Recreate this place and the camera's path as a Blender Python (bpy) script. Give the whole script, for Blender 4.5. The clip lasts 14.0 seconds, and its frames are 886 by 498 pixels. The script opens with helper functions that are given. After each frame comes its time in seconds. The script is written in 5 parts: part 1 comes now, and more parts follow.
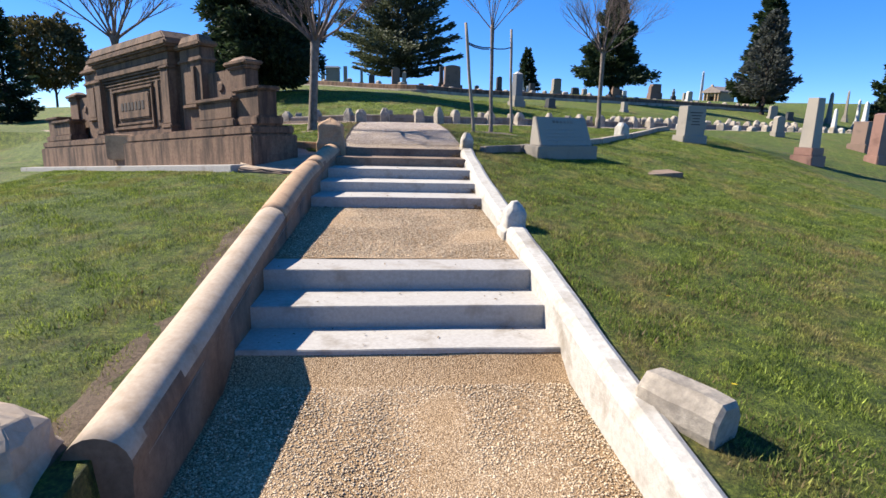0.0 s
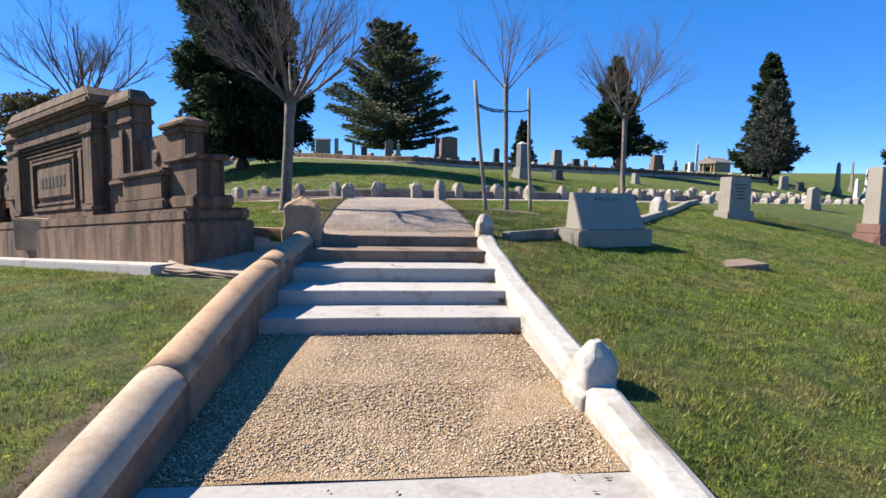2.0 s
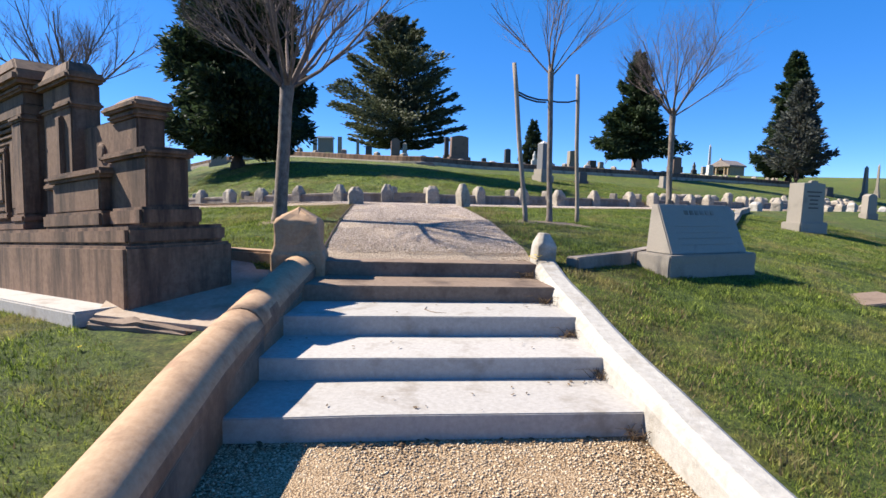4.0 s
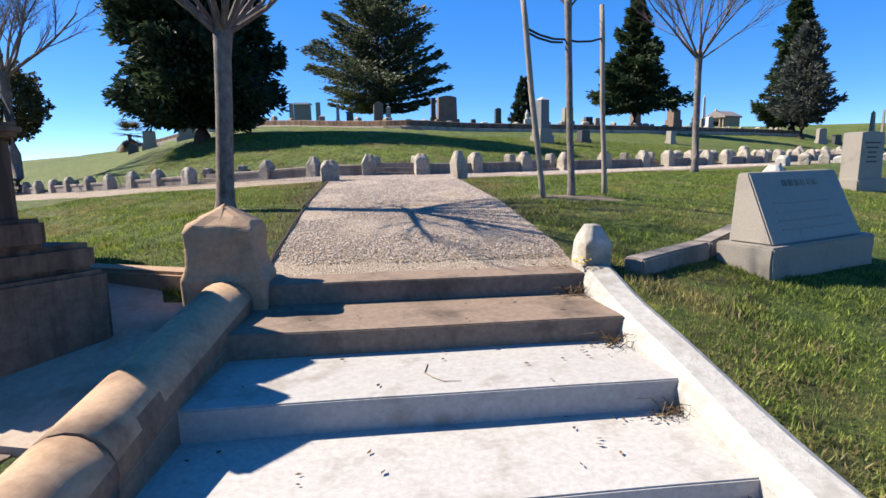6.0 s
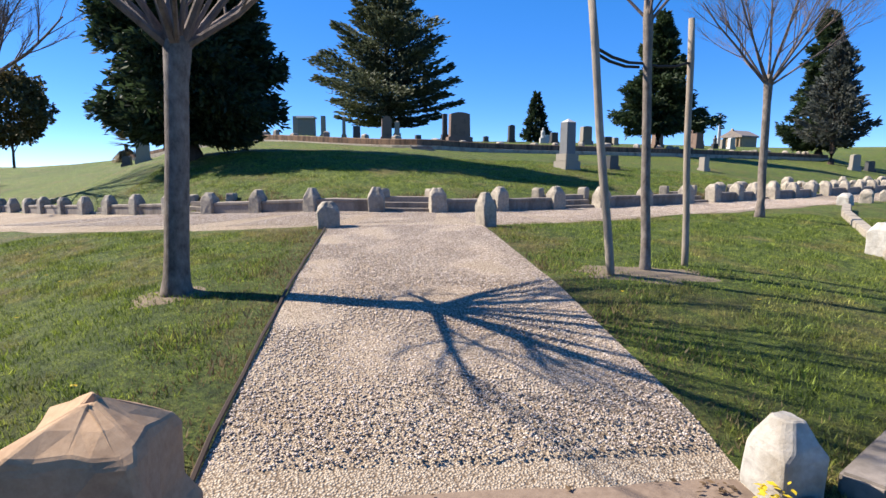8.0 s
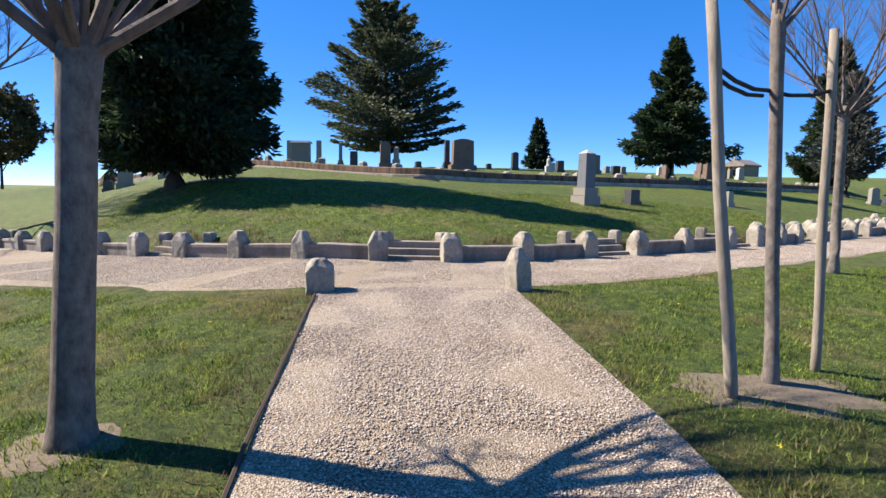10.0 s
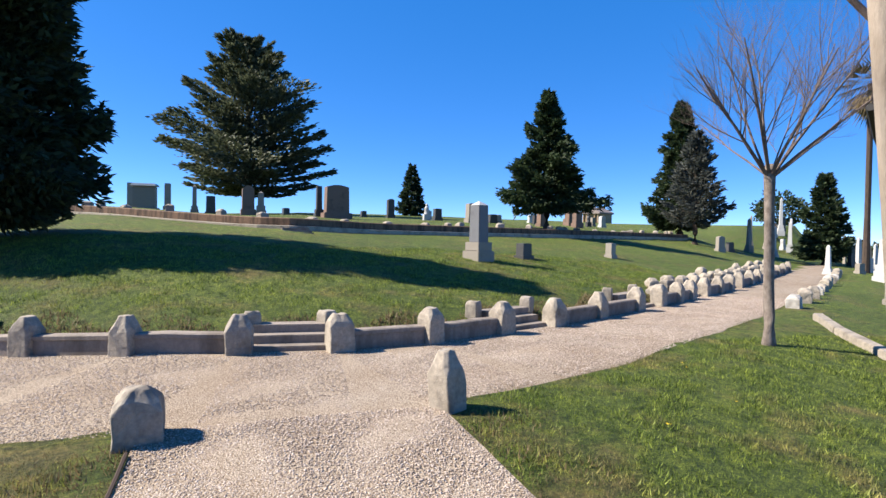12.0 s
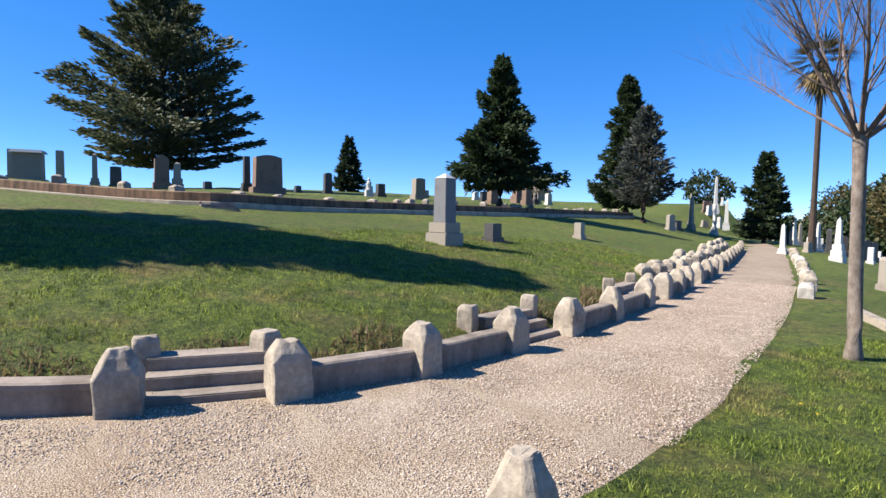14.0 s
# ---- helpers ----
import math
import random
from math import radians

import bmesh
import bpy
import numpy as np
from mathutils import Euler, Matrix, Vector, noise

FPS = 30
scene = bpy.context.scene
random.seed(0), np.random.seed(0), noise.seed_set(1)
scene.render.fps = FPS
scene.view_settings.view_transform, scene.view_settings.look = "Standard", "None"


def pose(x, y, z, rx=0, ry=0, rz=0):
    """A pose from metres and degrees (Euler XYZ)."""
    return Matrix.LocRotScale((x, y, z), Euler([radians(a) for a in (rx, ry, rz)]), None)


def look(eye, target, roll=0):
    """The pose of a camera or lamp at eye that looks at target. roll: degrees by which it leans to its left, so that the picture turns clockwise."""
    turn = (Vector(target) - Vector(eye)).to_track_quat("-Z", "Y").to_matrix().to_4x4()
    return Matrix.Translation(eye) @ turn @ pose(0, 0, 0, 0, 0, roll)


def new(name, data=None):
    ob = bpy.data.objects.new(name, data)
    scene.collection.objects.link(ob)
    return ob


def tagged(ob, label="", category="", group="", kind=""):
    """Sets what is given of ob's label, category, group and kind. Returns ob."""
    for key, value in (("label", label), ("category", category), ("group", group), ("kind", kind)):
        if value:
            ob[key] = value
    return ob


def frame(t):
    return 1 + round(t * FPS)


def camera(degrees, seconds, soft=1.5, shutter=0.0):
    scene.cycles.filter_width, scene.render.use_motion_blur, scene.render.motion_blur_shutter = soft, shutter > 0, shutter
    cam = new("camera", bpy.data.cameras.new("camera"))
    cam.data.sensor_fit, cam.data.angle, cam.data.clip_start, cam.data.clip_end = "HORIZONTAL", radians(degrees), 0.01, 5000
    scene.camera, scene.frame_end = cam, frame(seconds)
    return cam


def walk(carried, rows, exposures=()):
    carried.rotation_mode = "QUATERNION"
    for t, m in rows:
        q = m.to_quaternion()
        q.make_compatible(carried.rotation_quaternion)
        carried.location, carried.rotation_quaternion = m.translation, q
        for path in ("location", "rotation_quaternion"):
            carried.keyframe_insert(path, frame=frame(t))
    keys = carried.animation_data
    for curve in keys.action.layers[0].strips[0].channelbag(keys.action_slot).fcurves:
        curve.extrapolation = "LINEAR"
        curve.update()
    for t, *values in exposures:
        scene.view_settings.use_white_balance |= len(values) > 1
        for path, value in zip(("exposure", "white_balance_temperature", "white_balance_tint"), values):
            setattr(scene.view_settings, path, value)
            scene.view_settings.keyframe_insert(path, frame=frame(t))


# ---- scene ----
cam = camera(76.1, 14.0)
PATH = [
    (0, (-0.062, 0.531, 1.548), (0.119, 2.475, 1.112), 1.4),
    (0.5, (0.024, 1.241, 1.511), (0.185, 3.196, 1.118), 1.8),
    (1, (-0.046, 1.879, 1.519), (0.122, 3.848, 1.213), 0.9),
    (1.5, (-0.023, 2.38, 1.609), (0.184, 4.352, 1.345), -0.5),
    (2, (-0.059, 2.953, 1.63), (0.145, 4.933, 1.437), 1.0),
    (2.5, (-0.204, 3.459, 1.597), (0.017, 5.441, 1.446), 2.1),
    (3, (-0.212, 3.889, 1.563), (0.027, 5.869, 1.406), 2.1),
    (3.5, (-0.229, 4.361, 1.707), (-0.015, 6.343, 1.546), 1.9),
    (3.7, (-0.274, 4.51, 1.708), (-0.068, 6.493, 1.539), 1.7),
    (5.8, (-0.236, 6.136, 1.815), (-0.001, 8.093, 1.472), -0.5),
    (6, (-0.179, 6.345, 1.81), (0.053, 8.306, 1.494), -1.0),
    (6.5, (-0.172, 6.79, 1.89), (0.012, 8.761, 1.605), 0.6),
    (7, (-0.223, 7.299, 1.892), (-0.064, 9.275, 1.631), 2.3),
    (7.2, (-0.212, 7.437, 1.979), (-0.044, 9.411, 1.705), 1.8),
    (9.3, (-0.202, 8.989, 2.363), (0.035, 10.955, 2.08), -0.3),
    (9.5, (-0.198, 9.143, 2.426), (0.02, 11.114, 2.163), -0.4),
    (10, (-0.31, 9.47, 2.449), (-0.071, 11.445, 2.248), 1.0),
    (10.5, (-0.368, 9.818, 2.584), (0.032, 11.768, 2.39), 1.1),
    (11, (-0.278, 10.252, 2.533), (0.238, 12.177, 2.364), 1.9),
    (11.5, (-0.261, 10.737, 2.614), (0.323, 12.649, 2.531), 2.3),
    (12, (-0.299, 11.183, 2.697), (0.387, 13.061, 2.656), 0.9),
    (12.5, (-0.238, 11.774, 2.703), (0.435, 13.658, 2.68), 0.5),
    (13, (-0.285, 12.339, 2.679), (0.359, 14.232, 2.666), 0.9),
    (13.5, (-0.219, 12.785, 2.687), (0.499, 14.65, 2.617), 0.2),
    (14, (-0.059, 13.257, 2.73), (0.845, 15.037, 2.612), 1.0),
]
walk(cam, [(t, look(eye, target, roll)) for t, eye, target, roll in PATH])
SUN_AZ_DEG, SUN_EL_DEG = -68, 42
SUN_STRENGTH, SKY_STRENGTH = 5.0, 0.064
scene.view_settings.exposure = 1.36

# world and sun
SUN_AZ, SUN_EL = radians(SUN_AZ_DEG), radians(SUN_EL_DEG)
world = bpy.data.worlds.new("world")
scene.world = world
world.use_nodes = True
wn = world.node_tree
sky = wn.nodes.new("ShaderNodeTexSky")
sky.sky_type, sky.sun_disc = "NISHITA", False
sky.sun_elevation, sky.sun_rotation = SUN_EL, SUN_AZ
sky.altitude, sky.air_density, sky.dust_density, sky.ozone_density = 2400, 0.6, 0.0, 3.2
deep = wn.nodes.new("ShaderNodeHueSaturation")
deep.inputs["Hue"].default_value, deep.inputs["Saturation"].default_value = 0.504, 1.17
deep.inputs["Value"].default_value = 1.72
even = wn.nodes.new("ShaderNodeMix")
even.data_type = "RGBA"
even.inputs[0].default_value = 0.45
even.inputs[7].default_value = (0.45, 1.4, 3.5, 1)
wn.links.new(sky.outputs[0], even.inputs[6])
wn.links.new(even.outputs[2], deep.inputs["Color"])
wn.links.new(deep.outputs[0], wn.nodes["Background"].inputs[0])
wn.nodes["Background"].inputs[1].default_value = SKY_STRENGTH
sun = new("sun", bpy.data.lights.new("sun", "SUN"))
sun.data.energy, sun.data.angle, sun.data.color = SUN_STRENGTH, radians(0.5), (1, 0.91, 0.79)
toward = Vector((math.sin(SUN_AZ) * math.cos(SUN_EL), math.cos(SUN_AZ) * math.cos(SUN_EL), math.sin(SUN_EL)))
sun.matrix_world = look((0, 0, 40), Vector((0, 0, 40)) - toward)


# ---- materials ----
class Mat:
    """A small builder of node materials in object or world space."""

    def __init__(self, name, rough=0.8, metal=0.0):
        self.m = bpy.data.materials.new(name)
        self.m.use_nodes = True
        self.t = self.m.node_tree
        self.b = self.t.nodes["Principled BSDF"]
        self.b.inputs["Roughness"].default_value = rough
        self.b.inputs["Metallic"].default_value = metal
        self.b.inputs["Specular IOR Level"].default_value = 0.3
        self.geo = self.t.nodes.new("ShaderNodeNewGeometry")
        self.pos = self.geo.outputs["Position"]

    def link(self, a, b):
        self.t.links.new(a, b)

    def noise(self, scale, detail=4, rough=0.6, stretch=None):
        n = self.t.nodes.new("ShaderNodeTexNoise")
        n.inputs["Scale"].default_value, n.inputs["Detail"].default_value, n.inputs["Roughness"].default_value = scale, detail, rough
        src = self.pos
        if stretch:
            v = self.t.nodes.new("ShaderNodeVectorMath")
            v.operation = "MULTIPLY"
            v.inputs[1].default_value = stretch
            self.link(src, v.inputs[0])
            src = v.outputs[0]
        self.link(src, n.inputs["Vector"])
        return n.outputs["Fac"]

    def cells(self, scale, out="Color", rnd=1.0):
        n = self.t.nodes.new("ShaderNodeTexVoronoi")
        n.inputs["Scale"].default_value, n.inputs["Randomness"].default_value = scale, rnd
        self.link(self.pos, n.inputs["Vector"])
        return n.outputs[out]

    def ramp(self, fac, stops):
        n = self.t.nodes.new("ShaderNodeValToRGB")
        e = n.color_ramp.elements
        while len(e) < len(stops):
            e.new(0.5)
        for el, (p, c) in zip(e, stops):
            el.position, el.color = p, (*c, 1)
        self.link(fac, n.inputs[0])
        return n.outputs[0]

    def mix(self, a, b, fac, mode="MIX"):
        n = self.t.nodes.new("ShaderNodeMix")
        n.data_type, n.blend_type = "RGBA", mode
        for s, v in ((n.inputs[0], fac), (n.inputs[6], a), (n.inputs[7], b)):
            if isinstance(v, (int, float)):
                s.default_value = v
            elif isinstance(v, tuple):
                s.default_value = (*v, 1)
            else:
                self.link(v, s)
        return n.outputs[2]

    def rand(self):
        return self.t.nodes.new("ShaderNodeObjectInfo").outputs["Random"]

    def island(self):
        return self.geo.outputs["Random Per Island"]

    def color(self, c):
        if isinstance(c, tuple):
            self.b.inputs["Base Color"].default_value = (*c, 1)
        else:
            self.link(c, self.b.inputs["Base Color"])
        return self

    def bump(self, h, dist=0.01, strength=0.6):
        n = self.t.nodes.new("ShaderNodeBump")
        n.inputs["Distance"].default_value, n.inputs["Strength"].default_value = dist, strength
        self.link(h, n.inputs["Height"])
        self.link(n.outputs[0], self.b.inputs["Normal"])
        return self


def stone_mat(name, dark, light, stain, grain=60, stain_at=0.56, rough=0.85, streak=None, bump=0.004):
    m = Mat(name, rough)
    base = m.ramp(m.noise(grain, 6, 0.7), [(0.3, dark), (0.7, light)])
    base = m.mix(base, m.ramp(m.rand(), [(0, (0.82, 0.82, 0.82)), (1, (1.0, 1.0, 1.0))]), 1.0, "MULTIPLY")
    blot = m.ramp(m.noise(3.2, 5, 0.65, streak), [(stain_at - 0.08, (0, 0, 0)), (stain_at + 0.12, (1, 1, 1))])
    m.color(m.mix(base, stain, blot))
    m.bump(m.noise(grain * 0.6, 8, 0.75), bump, 0.8)
    return m.m


def lawn_mat():
    m = Mat("lawn", 0.85)
    fine = m.ramp(m.noise(60, 5, 0.8), [(0.3, (0.012, 0.024, 0.004)), (0.5, (0.083, 0.122, 0.017)), (0.7, (0.22, 0.265, 0.048))])
    dry = m.ramp(m.noise(42, 5, 0.8), [(0.3, (0.05, 0.04, 0.015)), (0.7, (0.25, 0.19, 0.085))])
    patch = m.ramp(m.noise(1.1, 6, 0.7), [(0.49, (0, 0, 0)), (0.66, (0.7, 0.7, 0.7))])
    big = m.ramp(m.noise(0.25, 3), [(0.35, (0.75, 0.8, 0.7)), (0.65, (1.1, 1.05, 1.0))])
    mid = m.ramp(m.noise(7, 5, 0.75), [(0.34, (0.4, 0.5, 0.4)), (0.5, (1, 1, 1)), (0.66, (1.6, 1.45, 1.3))])
    tuft = m.ramp(m.noise(24, 4, 0.75), [(0.36, (0.5, 0.56, 0.48)), (0.62, (1.3, 1.25, 1.2))])
    lawn = m.mix(m.mix(m.mix(fine, dry, patch), big, 1.0, "MULTIPLY"), mid, 1.0, "MULTIPLY")
    m.color(m.mix(lawn, tuft, 1.0, "MULTIPLY"))
    return m.bump(m.noise(70, 6, 0.8), 0.05, 1.0).m


def gravel_mat(name, tints, wash):
    m = Mat(name, 0.9)
    peb = m.mix(m.ramp(m.cells(110), tints), m.ramp(m.cells(190), tints), m.ramp(m.noise(7, 3), [(0.42, (0, 0, 0)), (0.58, (1, 1, 1))]))
    gap = m.ramp(m.cells(110, "Distance"), [(0.25, (1.05, 1.05, 1.05)), (0.75, (0.36, 0.31, 0.27))])
    wide = m.ramp(m.noise(0.9, 5, 0.65), [(0.35, wash), (0.65, (1.04, 1.03, 1.02))])
    m.color(m.mix(m.mix(peb, gap, 1.0, "MULTIPLY"), wide, 1.0, "MULTIPLY"))
    return m.bump(m.cells(110, "Distance"), -0.007, 0.9).m


def bark_mat(name, dark, light, band=(1, 1, 0.3)):
    m = Mat(name, 0.9)
    m.color(m.ramp(m.noise(14, 6, 0.7, band), [(0.3, dark), (0.7, light)]))
    return m.bump(m.noise(40, 6, 0.8, band), 0.008, 0.8).m


def leaf_mat(name, dark, light, through_light=0.3, dry=None):
    """Thin leaves that let some light through."""
    m = Mat(name, 0.65)
    c = m.ramp(m.island(), [(0, dark), (1, light)])
    if dry:
        patch = m.ramp(m.noise(1.1, 6, 0.7), [(0.49, (0, 0, 0)), (0.66, (0.7, 0.7, 0.7))])
        shade = m.ramp(m.noise(7, 5, 0.75), [(0.34, (0.42, 0.52, 0.42)), (0.5, (1, 1, 1)), (0.66, (1.7, 1.55, 1.35))])
        c = m.mix(m.mix(c, dry, patch), shade, 1.0, "MULTIPLY")
    m.color(c)
    tr = m.t.nodes.new("ShaderNodeBsdfTranslucent")
    m.link(c, tr.inputs["Color"])
    mx = m.t.nodes.new("ShaderNodeMixShader")
    mx.inputs[0].default_value = through_light
    m.link(m.b.outputs[0], mx.inputs[1])
    m.link(tr.outputs[0], mx.inputs[2])
    m.link(mx.outputs[0], m.t.nodes["Material Output"].inputs["Surface"])
    return m.m


LAWN = lawn_mat()
GRAVEL = gravel_mat("tan_gravel", [(0.0, (0.228, 0.155, 0.0895)), (0.45, (0.382, 0.28, 0.171)), (0.8, (0.496, 0.382, 0.252)), (1, (0.635, 0.537, 0.407))], (0.84, 0.76, 0.66))
PALEGRAVEL = gravel_mat("pale_gravel", [(0.0, (0.26, 0.211, 0.163)), (0.45, (0.399, 0.338, 0.26)), (0.8, (0.496, 0.44, 0.362)), (1, (0.626, 0.585, 0.521))], (0.84, 0.77, 0.7))
CONCRETE = stone_mat("pale_concrete", (0.305, 0.285, 0.26), (0.41, 0.388, 0.36), (0.2, 0.172, 0.14), 35, 0.62, bump=0.003)
TAN = stone_mat("tan_cement", (0.302, 0.191, 0.112), (0.41, 0.277, 0.173), (0.173, 0.104, 0.0648), 30, 0.57, bump=0.003)
PALETAN = stone_mat("pale_tan_cement", (0.324, 0.248, 0.18), (0.432, 0.349, 0.266), (0.223, 0.158, 0.101), 30, 0.6, bump=0.003)
# tan cement with shade painted in, for the rolled kerb's inner face
SHADEDTAN = stone_mat("shaded_tan_cement", (0.151, 0.0936, 0.0576), (0.238, 0.151, 0.0972), (0.0864, 0.054, 0.036), 26, 0.55, streak=(1.2, 1.2, 0.4), bump=0.004)
OLDSTEP = stone_mat("worn_step", (0.15, 0.105, 0.075), (0.235, 0.172, 0.125), (0.085, 0.06, 0.045), 30, 0.58)
WHITEWASH = stone_mat("whitewashed_concrete", (0.34, 0.32, 0.285), (0.49, 0.465, 0.42), (0.225, 0.195, 0.155), 22, 0.58, bump=0.01)
POSTSTONE = stone_mat("rough_limestone", (0.242, 0.208, 0.168), (0.416, 0.364, 0.291), (0.151, 0.13, 0.105), 26, 0.58, bump=0.012)
WALLSTONE = stone_mat("wall_concrete", (0.2, 0.168, 0.142), (0.29, 0.247, 0.208), (0.12, 0.1, 0.08), 24, 0.55, streak=(1, 1, 0.4), bump=0.004)
BROWN = stone_mat("brown_sandstone", (0.137, 0.0792, 0.0504), (0.23, 0.144, 0.0936), (0.0504, 0.0317, 0.023), 26, 0.52, streak=(1.6, 1.6, 0.25), bump=0.005)
GREYGRAN = stone_mat("grey_granite", (0.196, 0.172, 0.143), (0.333, 0.296, 0.244), (0.151, 0.13, 0.105), 140, 0.64, 0.6, bump=0.002)
BLUEGRAN = stone_mat("blue_grey_granite", (0.101, 0.104, 0.112), (0.187, 0.191, 0.202), (0.0864, 0.0864, 0.0936), 130, 0.62, 0.55, bump=0.002)
DARKGRAN = stone_mat("dark_granite", (0.036, 0.036, 0.0374), (0.0864, 0.0864, 0.0864), (0.036, 0.0324, 0.0288), 120, 0.6, 0.5, bump=0.002)
MARBLE = stone_mat("white_marble", (0.432, 0.425, 0.403), (0.562, 0.554, 0.533), (0.259, 0.245, 0.223), 30, 0.64, 0.6, bump=0.002)
REDGRAN = stone_mat("brown_granite", (0.137, 0.0864, 0.0648), (0.23, 0.158, 0.122), (0.0864, 0.0648, 0.0504), 110, 0.62, 0.6, bump=0.003)
PINKGRAN = stone_mat("red_granite", (0.18, 0.0936, 0.072), (0.274, 0.158, 0.126), (0.122, 0.0648, 0.0504), 110, 0.62, 0.5, bump=0.002)
BUFF = stone_mat("buff_stone", (0.3, 0.21, 0.125), (0.43, 0.32, 0.2), (0.2, 0.14, 0.09), 30, 0.62, bump=0.003)
SLATE = stone_mat("roof_stone", (0.173, 0.144, 0.13), (0.259, 0.216, 0.194), (0.115, 0.101, 0.0936), 30, 0.6)
BARK = bark_mat("grey_bark", (0.0792, 0.0612, 0.0504), (0.238, 0.202, 0.173), (1.4, 1.4, 0.8))
TWIG = bark_mat("twig_bark", (0.072, 0.0518, 0.0446), (0.194, 0.151, 0.133))
DARKBARK = bark_mat("dark_bark", (0.036, 0.0252, 0.0202), (0.0792, 0.0576, 0.0432))
POLE = bark_mat("weathered_pole", (0.187, 0.151, 0.115), (0.324, 0.274, 0.223))
RUBBER = Mat("black_rubber", 0.6).color((0.015, 0.015, 0.016)).m
STRING = Mat("rusty_edging", 0.8).color((0.06, 0.04, 0.03)).m
NEEDLE_DARK = leaf_mat("dark_needles", (0.012, 0.022, 0.012), (0.045, 0.07, 0.03))
NEEDLE = leaf_mat("needles", (0.0144, 0.0288, 0.013), (0.054, 0.0792, 0.0324))
CEDAR = leaf_mat("cedar_needles", (0.025, 0.036, 0.022), (0.14, 0.155, 0.09))
GREYLEAF = leaf_mat("grey_foliage", (0.036, 0.0432, 0.0396), (0.101, 0.108, 0.0936))
OLIVE = leaf_mat("olive_foliage", (0.036, 0.0324, 0.0115), (0.115, 0.0936, 0.036))
BLADE = leaf_mat("grass_blades", (0.022, 0.042, 0.006), (0.26, 0.33, 0.058), 0.4, (0.28, 0.225, 0.1))
DRYBLADE = leaf_mat("dry_blades", (0.101, 0.072, 0.0324), (0.245, 0.187, 0.0936))
PEBBLE = leaf_mat("pebbles", (0.17, 0.115, 0.066), (0.6, 0.48, 0.335), 0.0)
PALEPEBBLE = leaf_mat("pale_pebbles", (0.19, 0.14, 0.105), (0.58, 0.49, 0.415), 0.0)
SOIL = stone_mat("bare_soil", (0.144, 0.108, 0.072), (0.259, 0.205, 0.148), (0.0864, 0.072, 0.0324), 50, 0.6, 0.95, bump=0.02)
DARKSOIL = stone_mat("dark_soil", (0.0792, 0.0576, 0.0396), (0.173, 0.126, 0.0864), (0.0504, 0.036, 0.0216), 60, 0.55, 0.95, bump=0.03)
PETAL = leaf_mat("yellow_petals", (0.504, 0.36, 0.0144), (0.576, 0.446, 0.036))
DEADLEAF = leaf_mat("dead_leaves", (0.0576, 0.036, 0.018), (0.187, 0.122, 0.0648))
INK = Mat("carved_shadow", 0.9).color((0.07, 0.06, 0.055)).m
GLOOM = Mat("dark_interior", 0.9).color((0.03, 0.027, 0.025)).m


# ---- small tools ----
def mesh_from(name, verts, faces, mat=None, smooth=False):
    me = bpy.data.meshes.new(name)
    me.from_pydata([tuple(v) for v in verts], [], faces)
    me.update()
    if mat:
        me.materials.append(mat)
    if smooth:
        me.polygons.foreach_set("use_smooth", [True] * len(me.polygons))
    return me


def part(name, bm, material, parent=None, label="", smooth=False):
    """Links a bmesh as one mesh object, under a thing or a part if one is given."""
    me = bpy.data.meshes.new(name)
    bm.to_mesh(me)
    bm.free()
    me.materials.append(material)
    if smooth:
        me.polygons.foreach_set("use_smooth", [True] * len(me.polygons))
    ob = new(name, me)
    if parent:
        ob.parent = parent
    return tagged(ob, label)


def root(name, x, y, z, turn=0.0, label="", category="", group="", kind=""):
    e = new(name)
    e.empty_display_size = 0.2
    e.matrix_world = pose(x, y, z, 0, 0, turn)
    return tagged(e, label, category, group, kind)


def box(bm, x0, x1, y0, y1, z0, z1, taper=0.0, bevel=0.0, rough=0.0, cuts=0, seed=0):
    """A block added to a bmesh; taper draws in its top; rough makes its faces uneven."""
    one = bmesh.new()
    bmesh.ops.create_cube(one, size=1)
    for v in one.verts:
        k = 1 - taper * (v.co.z + 0.5)
        v.co = Vector(((x0 + x1) / 2 + v.co.x * (x1 - x0) * k, (y0 + y1) / 2 + v.co.y * (y1 - y0) * k, z0 + (v.co.z + 0.5) * (z1 - z0)))
    if bevel:
        bmesh.ops.bevel(one, geom=one.edges[:], offset=bevel, segments=2, affect="EDGES")
    if cuts:
        bmesh.ops.subdivide_edges(one, edges=one.edges[:], cuts=cuts, use_grid_fill=True)
    if rough:
        for v in one.verts:
            v.co += noise.noise_vector(v.co * 9 + Vector((seed, seed * 2.1, 0))) * rough
    me = bpy.data.meshes.new("tmp")
    one.to_mesh(me)
    one.free()
    bm.from_mesh(me)
    bpy.data.meshes.remove(me)
    return bm


def block(*a, **k):
    return box(bmesh.new(), *a, **k)


def ring_loft(bm, rings, close_ends=True):
    """Joins rings of equal length into a skin."""
    vs = [[bm.verts.new(p) for p in r] for r in rings]
    n = len(vs[0])
    for a, b in zip(vs, vs[1:]):
        for i in range(n):
            bm.faces.new((a[i], a[(i + 1) % n], b[(i + 1) % n], b[i]))
    if close_ends:
        bm.faces.new(vs[0][::-1])
        bm.faces.new(vs[-1])
    return bm


